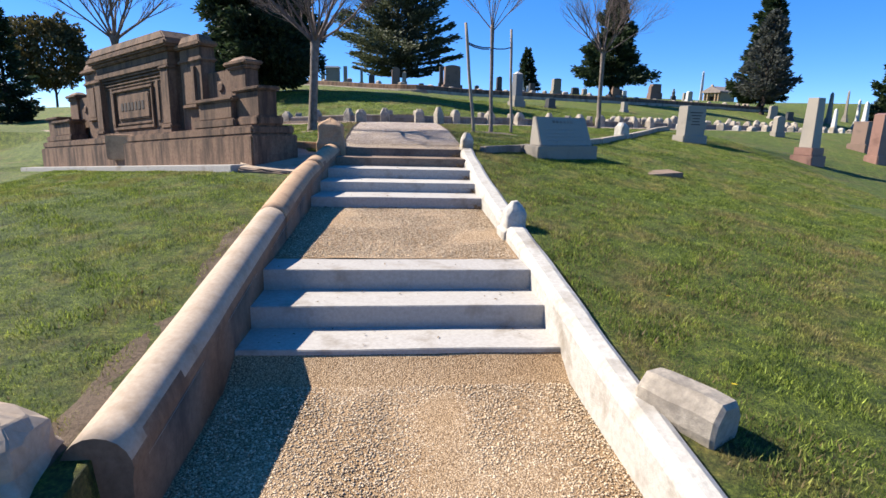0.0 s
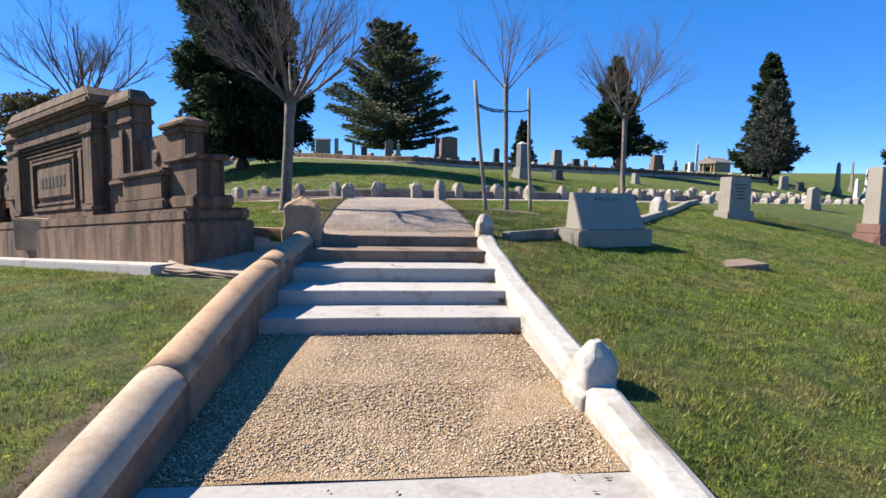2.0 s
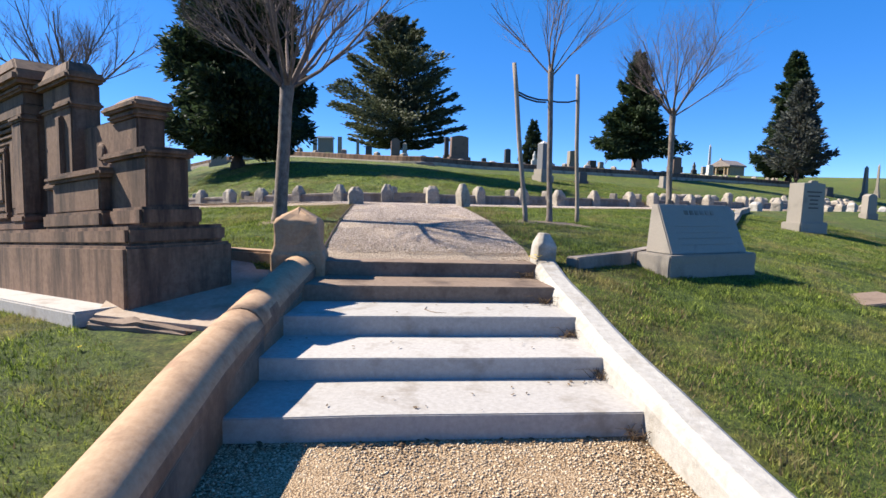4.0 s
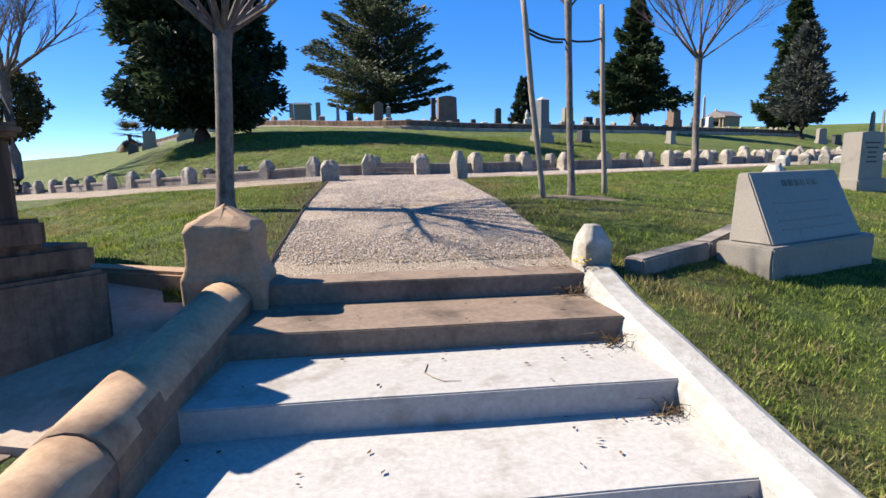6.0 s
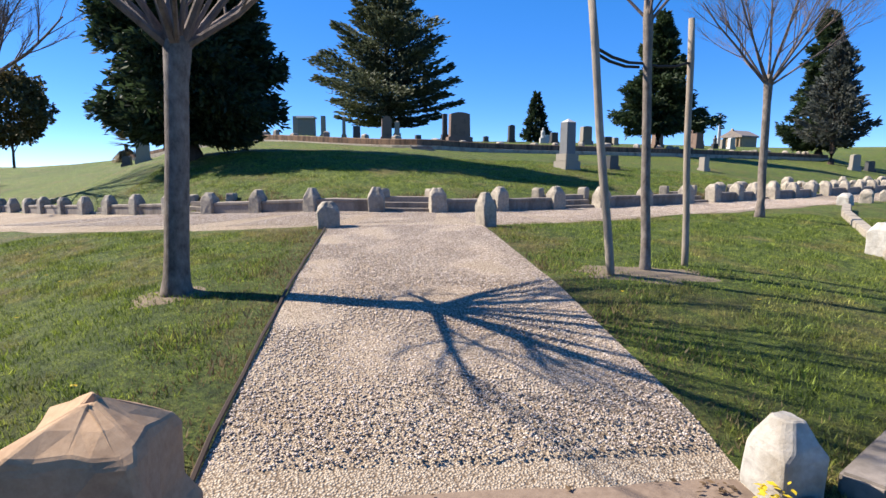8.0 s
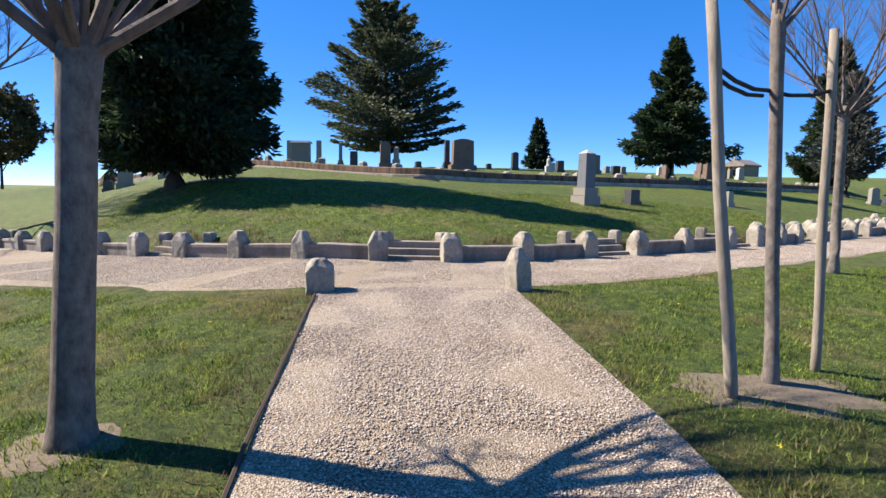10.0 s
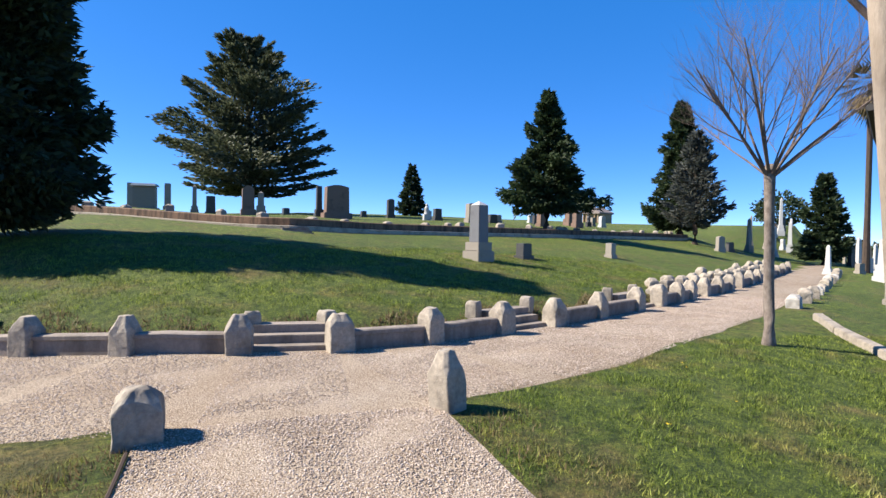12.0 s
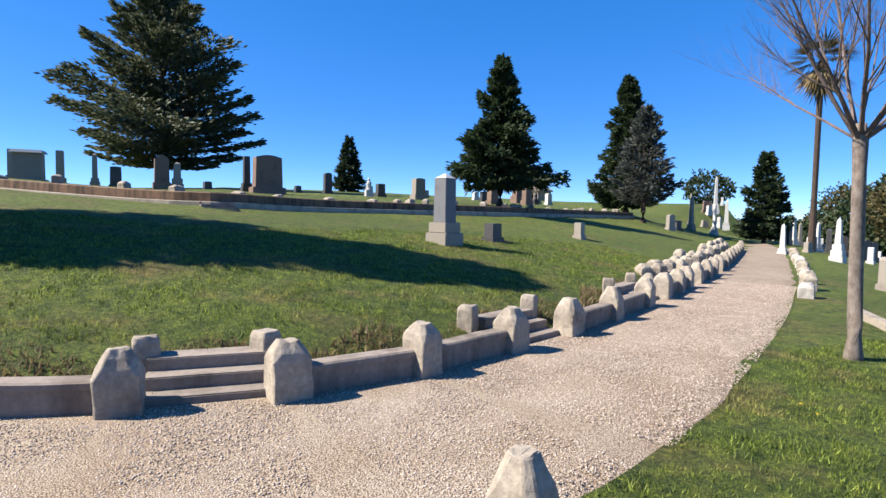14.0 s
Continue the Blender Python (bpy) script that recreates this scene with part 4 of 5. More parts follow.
def obelisk(x, y, z, turn, w, h, mat, label, base_mat=None, tiers=2, foot=0.26, taper=0.22, tip=True):
    g = root("obelisk", x, y, z, turn, label, "obelisk", "obelisks")
    zz = 0
    for k in range(tiers):
        hh = h * foot / tiers
        ww = w * (1 - 0.16 * k)
        part("base", block(-ww / 2, ww / 2, -ww / 2, ww / 2, zz - (0.15 if k == 0 else 0), zz + hh, bevel=0.012), base_mat or mat, g)
        zz += hh
    sw = w * (1 - 0.16 * tiers) * 0.88
    top = h * (0.93 if tip else 1)
    part("shaft", block(-sw / 2, sw / 2, -sw / 2, sw / 2, zz, top, taper=taper, bevel=0.008), mat, g)
    if tip:
        sw *= 1 - taper
        part("point", block(-sw / 2, sw / 2, -sw / 2, sw / 2, top, h, taper=0.93), MARBLE if mat is BLUEGRAN else mat, g)
    return g


def figure(x, y, z, h, mat, label):
    """A small memorial figure as one plain shape on its block."""
    bm = block(-h * .2, h * .2, -h * .15, h * .15, -0.1, h * .35, bevel=0.01)
    tube(bm, [Vector((0, 0, h * f)) for f in (.35, .5, .7, .8, .84, .92, 1.0)], [h * r for r in (.16, .13, .14, .1, .05, .08, .02)], 9)
    ob = part("statue", bm, mat)
    ob.matrix_world = pose(x, y, z)
    return tagged(ob, label, "statue")


G = ground
slant_stone(2.77, 9.97, 1.05, 22, 1.24, 0.63, 0.4, "grey granite slant gravestone with faint carved writing")
tablet(7.4, 14.45, G(7.4, 14.4), 22, 0.86, 0.9, 0.36, GREYGRAN, "thick grey granite tablet gravestone", 0.2, 0.02, 5)
obelisk(10.3, 14.0, G(10.3, 14.0), 20, 0.56, 1.58, GREYGRAN, "square grey shaft gravestone on a reddish base", PINKGRAN, 2, 0.24, 0.2, False)
tablet(13.8, 15.8, G(13.8, 15.8), 15, 0.55, 1.4, 0.4, PINKGRAN, "tall red granite gravestone", 0.16, 0.03)
tablet(15.2, 18.0, G(15.2, 18.0), 20, 0.7, 0.95, 0.6, REDGRAN, "brown granite block gravestone", 0.25, 0.02)
obelisk(20.6, 24.3, G(20.6, 24.3), 10, 0.42, 1.5, MARBLE, "white marble pillar with a carved top", None, 3, 0.4, 0.3)
tablet(13.2, 19.4, G(13.2, 19.4), 10, 0.42, 0.68, 0.26, GREYGRAN, "grey upright gravestone near the path", 0.2, 0.1)
flat = part("grave_marker", block(-.31, .31, -.2, .2, -.08, .025, bevel=0.01, cuts=2, rough=0.006), OLDSTEP)
flat.matrix_world = pose(4.38, 9.66, G(4.38, 9.66), 3, -3, 8)
tagged(flat, "flat weathered stone marker set in the lawn", "grave marker", "gravestones")
obelisk(4.66, 22.5, G(4.66, 22.5), 22, 0.5, 1.27, BLUEGRAN, "blue-grey granite shaft with a pale pointed cap", GREYGRAN, 2, 0.3, 0.06)
tablet(6.2, 23.3, G(6.2, 23.3), 25, 0.42, 0.36, 0.3, DARKGRAN, "low dark granite block gravestone", 0.2, 0.02)
tablet(9.95, 25.0, G(9.95, 25.0), 25, 0.32, 0.42, 0.26, GREYGRAN, "small grey upright gravestone on a plinth", 0.2, 0.02)
tablet(3.12, 31.9, G(3.12, 31.9), 8, 1.05, 1.2, 0.5, REDGRAN, "massive brown granite gravestone", 0.16, 0.06)
obelisk(2.62, 32.9, G(2.62, 32.9), 8, 0.34, 1.15, DARKGRAN, "dark square shaft beside a brown gravestone", None, 2, 0.24, 0.1, False)
obelisk(-4.05, 35.2, G(-4.05, 35.2), 0, 0.34, 1.1, GREYGRAN, "grey upright pillar gravestone", None, 2, 0.26, 0.06, False)
obelisk(-2.75, 34.9, G(-2.75, 34.9), 0, 0.36, 1.15, GREYGRAN, "grey upright pillar gravestone", None, 2, 0.26, 0.06, False)
tablet(-3.3, 33.3, G(-3.3, 33.3), -6, 0.86, 0.86, 0.5, GREYGRAN, "wide grey family tomb with a pale cap", 0.14, 0.02, 0, 0.02)
cap = part("tomb_cap", block(-.42, .42, -.27, .27, 0, .09, taper=.15, bevel=0.01), MARBLE)
cap.matrix_world = pose(-3.3, 33.3, G(-3.3, 33.3) + 0.862, 0, 0, -6)
tagged(cap, "pale marble cap stone on a family tomb", "cap stone")
obelisk(-1.85, 35.4, G(-1.85, 35.4), 0, 0.34, 1.2, GREYGRAN, "grey pillar with a small urn-like top", None, 3, 0.3, 0.1)
tablet(-1.3, 36.4, G(-1.3, 36.4), 0, 0.44, 0.8, 0.3, DARKGRAN, "dark granite gravestone under the cedar", 0.2, 0.02)
tablet(0.15, 36.4, G(.15, 36.4), 5, 0.6, 1.25, 0.4, REDGRAN, "tall brown gravestone under the cedar", 0.2, 0.12)
obelisk(0.66, 36.3, G(.66, 36.3), 5, 0.4, 1.0, GREYGRAN, "grey shaft gravestone under the cedar", None, 2, 0.4, 0.1)
tablet(6.9, 38.6, G(6.9, 38.6), 10, 0.42, 0.95, 0.3, DARKGRAN, "dark upright gravestone on the skyline", 0.16, 0.06)
tablet(8.5, 36.1, G(8.5, 36.1), 12, 0.44, 0.55, 0.3, DARKGRAN, "low dark gravestone on the skyline", 0.2, 0.02)
tablet(9.6, 34.6, G(9.6, 34.6), 14, 0.62, 0.86, 0.4, GREYGRAN, "broad grey gravestone on the skyline", 0.2, 0.04)
tablet(11.0, 35.4, G(11.0, 35.4), 10, 0.5, 0.4, 0.3, DARKGRAN, "low dark gravestone near a conifer", 0.2, 0.02)
tablet(13.2, 34.6, G(13.2, 34.6), 16, 0.6, 0.85, 0.36, REDGRAN, "brown gravestone near a conifer", 0.18, 0.03)
tablet(16.5, 36.7, G(16.5, 36.7), 18, 0.62, 0.8, 0.36, REDGRAN, "brown block gravestone on the slope", 0.3, 0.02)
tablet(18.0, 39.6, G(18.0, 39.6), 14, 0.9, 1.0, 0.5, REDGRAN, "two-tier brown gravestone on the skyline", 0.4, 0.02)
figure(7.7, 35.3, G(7.7, 35.3), 0.75, MARBLE, "small weathered stone figure on a block")
figure(-5.4, 33.0, G(-5.4, 33.0), 0.7, GREYGRAN, "small carved stone urn-like figure on a block")
figure(19.8, 40.5, G(19.8, 40.5), 0.8, DARKGRAN, "small dark stone figure on the skyline")
for i, (x, y, w, h, m) in enumerate([(-9.4, 31.6, .6, .75, GREYGRAN), (-8.3, 33, .9, .5, GREYGRAN), (-7.2, 34, .5, .45, MARBLE), (-6.6, 35, .4, .5, MARBLE), (-8.9, 35, .6, .9, GREYGRAN), (-10.6, 33, .4, .4, DARKGRAN), (1.7, 36.5, .35, .3, DARKGRAN),
                                     (5.2, 37, .3, .3, DARKGRAN), (9.0, 39, .4, .45, MARBLE), (12.3, 37.5, .4, .4, GREYGRAN), (14.9, 38.2, .45, .5, DARKGRAN), (21.5, 41.5, .5, .7, MARBLE), (22.2, 43.5, .4, .6, GREYGRAN), (17.2, 43, .4, .5, MARBLE), (12.9, 41, .4, .4, GREYGRAN), (22.0, 32.6, .65, .75, GREYGRAN), (24, 33.9, .5, .5, DARKGRAN)]):
    tablet(x, y, G(x, y), 12 + 9 * math.sin(i * 2.3), w, h, 0.24 + 0.04 * (i % 3), m, "small weathered gravestone far up the slope" if i != 15 else "leaning grey gravestone by the path", 0.2, 0.04 + 0.03 * (i % 2))
ledger = part("grave_slab", block(-1.1, 1.1, -.4, .4, -.1, .14, bevel=0.02), MARBLE)
ledger.matrix_world = pose(-6.3, 33.2, G(-6.3, 33.2), 0, 0, 8)
tagged(ledger, "long pale marble slab over a grave", "grave slab", "gravestones")
for i, (x, y, w, h) in enumerate([(29.5, 37.6, .55, 2.5), (31.5, 37.5, .55, 2.3), (20.9, 26.4, .42, 1.35), (33.5, 41, .5, 2.8), (36, 40, .6, 2.4), (40, 44, .7, 3.4), (38, 36, .5, 1.8), (27, 28.6, .5, 1.6), (34, 34, .6, 2.0), (43, 41, .7, 2.6)]):
    obelisk(x, y, G(x, y), 10 * i, w * 0.75, h * 0.85, MARBLE if i % 3 else GREYGRAN, "slender pale obelisk on a stepped base", None, 2 + i % 2, 0.2 + 0.04 * (i % 2), 0.35)
for i in range(26):
    x = 24 + 24 * ((i * 0.618) % 1)
    y = 0.72 * x + 12 + 6 * math.sin(i * 1.9) - 2
    if wall_dist(x, y) > -lerp(x, PATH_WIDTH) - 0.6 and wall_dist(x, y) < 0.5:
        y -= 4
    tablet(x, y, G(x, y), 40 * math.sin(i * 3.1), 0.4 + 0.2 * (i % 3), 0.4 + 0.25 * (i % 4), 0.26, (GREYGRAN, MARBLE, REDGRAN, DARKGRAN)[i % 4], "small gravestone in the far part of the cemetery", 0.2, 0.05)


def mausoleum(x, y, z, turn, w, d, h):
    m = root("mausoleum", x, y, z, turn, "small buff stone mausoleum with a gabled roof and arched door", "mausoleum")
    part("step", block(-w * .56, w * .56, -d * .62, d * .56, -1.2, .15, bevel=.02), BUFF, m)
    for a, b in ((-w / 2, -w * .2), (w * .2, w / 2)):
        part("wall", block(a, b, -d / 2, -d / 2 + .35, .15, h), BUFF, m)
    part("wall", block(-w * .2, w * .2, -d / 2, -d / 2 + .35, h * .72, h), BUFF, m)
    part("wall", block(-w / 2, w / 2, -d / 2 + .36, d / 2, .15, h), BUFF, m)
    part("door", block(-w * .19, w * .19, -d / 2 + .25, -d / 2 + .35, .15, h * .71), GLOOM, m, "dark doorway")
    for s in (-1, 1):
        for u in (.44, .24):
            bm = bmesh.new()
            tube(bm, [Vector((s * w * u, -d / 2 - .1, zz)) for zz in (.15, .3, h * .5, h * .92, h)], [.12, .09, .085, .08, .12], 10)
            part("column", bm, BUFF, m)
    bm = bmesh.new()
    ring_loft(bm, [[Vector((-w * .58, yy, h)), Vector((w * .58, yy, h)), Vector((w * .58, yy, h + .16)), Vector((0, yy, h + w * .36)), Vector((-w * .58, yy, h + .16))] for yy in (-d * .62, d * .56)])
    bmesh.ops.recalc_face_normals(bm, faces=bm.faces[:])
    part("roof", bm, SLATE, m, "weathered stone roof")
    part("finial", block(-.12, .12, -d * .6, -d * .6 + .24, h + w * .34, h + w * .44, taper=.5), BUFF, m)
    return m


mausoleum(36.2, 62.8, G(36.2, 62.8) - 0.3, -66, 2.0, 2.5, 1.3)
obelisk(35.0, 64.5, G(35.0, 64.5) - 0.6, -20, 0.55, 4.3, MARBLE, "tall pale obelisk behind the mausoleum", None, 2, 0.15, 0.4)
for i, (x, y, w, d, h) in enumerate([(78, 66, 8, 5, 1.6), (92, 72, 10, 6, 1.8)]):
    b = root("house", x, y, G(x, y) - .3, 35, "pale low house far beyond the cemetery", "house", "far houses")
    part("wall", block(-w / 2, w / 2, -d / 2, d / 2, -1, h), BUFF if i == 1 else MARBLE, b)
    part("roof", block(-w * .54, w * .54, -d * .56, d * .56, h, h + .8, taper=.6), SLATE, b)
    for k in range(3):
        wdw = part("window", block(-w * .36 + k * w * .3, -w * .24 + k * w * .3, -d / 2 - .05, -d / 2 + .02, h * .35, h * .7), GLOOM, b, "dark window pane")


# ---- the terrace edge on the mound ----
def terrace_line():
    out, x = [], -13.0
    while x < 26:
        y = 17.2
        last = None
        while y < 60:
            if wall_dist(x, y) > lerp(x, TERRACE) - 0.05:
                out.append((x, y))
                break
            y += 0.04
        x += 0.5
    return out


TL = terrace_line()
terrace_bm, rings = bmesh.new(), []
for i, (x, y) in enumerate(TL):
    (ax, ay), (bx, by) = TL[max(0, i - 1)], TL[min(len(TL) - 1, i + 1)]
    l = math.hypot(bx - ax, by - ay)
    nx, ny = -(by - ay) / l, (bx - ax) / l
    z = lawn_height(x + nx * 0.5, y + ny * 0.5) - 0.05
    rings.append([Vector((x + nx * d, y + ny * d, zz)) for d, zz in ((-.34, z - .6), (-.34, z + .02), (-.31, z + .04), (.12, z + .04), (.12, z - .6))])
ring_loft(terrace_bm, rings)
bmesh.ops.recalc_face_normals(terrace_bm, faces=terrace_bm.faces[:])
border_bm, rings = bmesh.new(), []
for i, (x, y) in enumerate(TL):
    (ax, ay), (bx, by) = TL[max(0, i - 1)], TL[min(len(TL) - 1, i + 1)]
    l = math.hypot(bx - ax, by - ay)
    nx, ny = -(by - ay) / l, (bx - ax) / l
    z = lawn_height(x + nx * 0.5, y + ny * 0.5) - 0.22
    rings.append([Vector((x + nx * d, y + ny * d, zz)) for d, zz in ((-.5, z - .5), (-.5, z), (-.42, z + .01), (-.42, z - .5))])
ring_loft(border_bm, rings)
bmesh.ops.recalc_face_normals(border_bm, faces=border_bm.faces[:])
tagged(part("kerb_terrace", border_bm, POSTSTONE), "thin pale stone border before the dark retaining kerb", "kerb", kind="structure")
tagged(part("wall_terrace", terrace_bm, BROWN), "low dark weathered retaining kerb across the mound", "low wall", kind="structure")
for i in range(6, len(TL) - 2, 2):
    x, y = TL[i]
    x += 0.4 * math.sin(i * 3.7)
    if abs(x - 1.15) < 0.45:
        continue
    stone_post("kerb_stone", x, y + 0.16, lawn_height(x, y + 0.45) - 0.03, 0.24 + 0.07 * math.sin(i * 1.3), 0.2, 0.15 + 0.05 * math.sin(i * 2.9), 50 * math.sin(i), POSTSTONE, "small pale stone set along the terrace edge", 200 + i, "kerb stone", "stones of the terrace")
for k in range(4):
    ob = part("step", block(-.34, .34, 0, .3, -.3, 0.0, bevel=.01), WALLSTONE)
    x, y = 1.15, 25.35
    ob.matrix_world = pose(x - .02 * k, y + .26 * k, lawn_height(x, 24.9) + .05 + .06 * k, 0, 0, 3)
    tagged(ob, "narrow grey step up to the terrace", "step", "steps to the terrace")

# ---- kerb and stones on the near side ----
KERB = [(1.36, 9.56), (2.05, 9.98), (2.75, 10.6), (4.2, 12.1), (5.6, 13.9), (6.6, 15.3), (7.5, 16.6), (8.3, 17.5)]
for (ax, ay), (bx, by) in zip(KERB, KERB[1:]):
    za, zb = lawn_height(ax, ay), lawn_height(bx, by)
    l = math.hypot(bx - ax, by - ay)
    ob = part("kerb_stone", block(0.006, l - 0.006, -.07, .07, -.15, .1, bevel=.012, cuts=1, rough=.004), WALLSTONE if ay < 10.5 else POSTSTONE)
    ob.matrix_world = pose(ax, ay, za, 0, -math.degrees(math.atan2(zb - za, l)), math.degrees(math.atan2(by - ay, bx - ax)))
    tagged(ob, "long pale concrete kerb stone edging the lawn", "kerb stone", "kerb of the lawn plot")
stone_post("stone_post", 5.25, 13.55, G(5.25, 13.55), .24, .24, .36, 20, WHITEWASH, "small white stone post on the lawn kerb", 90)
for i in range(14):
    x, y, h = along_wall(9.5 + 1.15 * i)
    d = -lerp(x, PATH_WIDTH) - 0.15
    px, py = x - math.sin(radians(h)) * d, y + math.cos(radians(h)) * d
    stone_post("kerb_stone", px, py, lawn_height(px, py) - 0.02, .26 + .05 * math.sin(i * 2.1), .24, .26 + .06 * math.sin(i * 1.3), h + 15 * math.sin(i), POSTSTONE if i % 3 else WHITEWASH, "rough white stone edging the gravel path", 120 + i, "kerb stone", "stones along the path")
# jumbled white stones behind the wall
for i in range(30):
    s = 8.6 + 0.55 * i
    x, y, h = along_wall(s)
    d = 0.45 + 0.35 * ((i * 0.618) % 1)
    px, py = x - math.sin(radians(h)) * d, y + math.cos(radians(h)) * d
    stone_post("loose_stone", px, py, lawn_height(px, py) - 0.06, .24, .22, .24 + .1 * ((i * .37) % 1), h + 50 * math.sin(i * 2), POSTSTONE, "rough pale stone heaped behind the low wall", 150 + i, "loose stone", "stones behind the low wall")

# the fallen post on the lawn
fallen = bmesh.new()
prof = [(-.11, 0), (.11, 0), (.125, .05), (.125, .15), (.07, .225), (-.07, .225), (-.125, .15), (-.125, .05)]
ring_loft(fallen, [[Vector((px * k + .008 * noise.noise(Vector((px * 9, yy * 5, 1))), yy, pz * k + 0.01 * noise.noise(Vector((px * 7, yy * 7, pz * 9))))) for px, pz in prof] for yy, k in ((-.2, .86), (-.18, .96), (-.08, 1.0), (.05, .99), (.16, .98), (.22, .94), (.25, .68))])
bmesh.ops.recalc_face_normals(fallen, faces=fallen.faces[:])
ob = part("fallen_post", fallen, POSTSTONE)
ob.matrix_world = pose(1.4, 2.98, G(1.4, 2.98) - .02, 3, 4, 32)
tagged(ob, "toppled rough white stone post lying on the grass", "stone post")


# ---- grass, pebbles and litter ----
def scatter(n, x0, x1, y0, y1, seed):
    r = np.random.default_rng(seed)
    return r.uniform(x0, x1, n), r.uniform(y0, y1, n), r


def blades(name, n, x0, x1, y0, y1, keep, mat, seed, low, high, label, clump=0.0):
    """Many thin blades standing on the ground, as one object."""
    x, y, r = scatter(n, x0, x1, y0, y1, seed)
    ok = keep(x, y)
    x, y = x[ok], y[ok]
    z = on_grid(x, y, "z") - 0.004
    m = len(x)
    a = r.uniform(0, 6.283, m)
    h = r.uniform(low, high, m) * (1.0 + 0.22 * np.sin(x * 5.3 + 2.1 * np.sin(y * 4.1)) + 0.16 * np.sin(y * 9.7 + 1.7 * np.sin(x * 8.3)))
    w = h * r.uniform(0.06, 0.16, m)
    tip = h * r.uniform(0.1, 0.9, m)
    b = r.uniform(0, 6.283, m)
    v = np.zeros((m, 3, 3))
    v[:, 0] = np.stack([x - w * np.cos(a), y - w * np.sin(a), z], 1)
    v[:, 1] = np.stack([x + w * np.cos(a), y + w * np.sin(a), z], 1)
    v[:, 2] = np.stack([x + tip * np.cos(b), y + tip * np.sin(b), z + h], 1)
    me = bpy.data.meshes.new(name)
    me.vertices.add(3 * m)
    me.vertices.foreach_set("co", v.ravel())
    me.loops.add(3 * m)
    me.loops.foreach_set("vertex_index", np.arange(3 * m, dtype=np.int32))
    me.polygons.add(m)
    me.polygons.foreach_set("loop_start", np.arange(0, 3 * m, 3, dtype=np.int32))
    me.update(calc_edges=True)
    me.materials.append(mat)
    return tagged(new(name, me), label, "grass", kind="stuff")


def lawn_right(x, y):
    d = on_grid(x, y, "d")
    return (x > np.interp(y, [2.5, 4.1, 9.5, 9.7], [1.42, 1.36, 1.24, 1.1])) & (-d > np.interp(x, [-1.2, 1.5, 4, 14], [2.62, 2.0, 1.78, 1.63]))


def lawn_left(x, y):
    d = on_grid(x, y, "d")
    # the memorial and its paving stand clear of grass
    lx = (x + 1.96) * math.cos(radians(43)) - (y - 8.54) * math.sin(radians(43))
    ly = (x + 1.96) * math.sin(radians(43)) + (y - 8.54) * math.cos(radians(43))
    clear = (lx > -8.65) & (lx < 1.3) & (ly > -0.27) & (ly < 1.2)
    return (x < np.interp(y, [4.1, 7.4, 9.4, 9.76, 9.8], [-1.44, -1.38, -1.22, -1.09, -0.86])) & (-d > np.interp(x, [-1.2, 1.5], [2.63, 2.0])) & ~clear


def lawn_mound(x, y):
    d = on_grid(x, y, "d")
    return (d > 0.75) & (d < 5.5)


blades("grass", 330000, 1.1, 7.5, 1.0, 9.8, lawn_right, BLADE, 1, 0.014, 0.036, "short mown grass on the slope beside the stair")
blades("grass", 210000, -6.5, -1.1, 1.0, 9.8, lawn_left, BLADE, 2, 0.013, 0.034, "short mown grass below the memorial")
blades("grass", 190000, 1.05, 9.5, 9.5, 16.5, lawn_right, BLADE, 3, 0.014, 0.036, "short mown grass round the sapling")
blades("grass", 120000, -6, -1.05, 9.5, 16.0, lawn_left, BLADE, 4, 0.014, 0.036, "short mown grass round the bare tree")
blades("grass", 170000, -6, 10, 17.4, 24, lawn_mound, BLADE, 5, 0.018, 0.045, "short mown grass on the mound")
blades("dry_grass", 70000, 1.1, 7.5, 1.0, 9.8, lambda x, y: lawn_right(x, y) & ((np.sin(x * 2.1 + 1.3 * np.sin(y * 1.7)) + np.sin(y * 1.3) > 0.5) | (x + 0.5 * np.sin(y * 2.3) < 2.4)), DRYBLADE, 6, 0.015, 0.04, "dry yellow grass among the green")
blades("dry_grass", 12000, -6.0, -1.1, 1.0, 9.8, lambda x, y: lawn_left(x, y) & ((x > -2.0) | (np.sin(x * 2.1 + y) > 0.5)), DRYBLADE, 7, 0.015, 0.04, "dry yellow grass along the kerb")
blades("dry_grass", 90000, -4, 8.5, 17.0, 22, lambda x, y: (on_grid(x, y, "d") > 0.14) & (on_grid(x, y, "d") < 0.62 + 0.14 * np.sin(x * 5)), DRYBLADE, 8, 0.03, 0.075, "dry grass along the top of the low wall")
blades("dry_grass", 9000, -1.6, -0.85, 9.8, 14.8, lambda x, y: np.random.default_rng(3).uniform(-1.6, -0.85, len(x)) < x, DRYBLADE, 9, 0.015, 0.04, "dry grass along the gravel's edge")
blades("dry_grass", 7000, 1.04, 1.75, 9.8, 14.8, lambda x, y: np.random.default_rng(4).uniform(1.04, 1.75, len(x)) > x, DRYBLADE, 10, 0.015, 0.04, "dry grass along the gravel's edge")


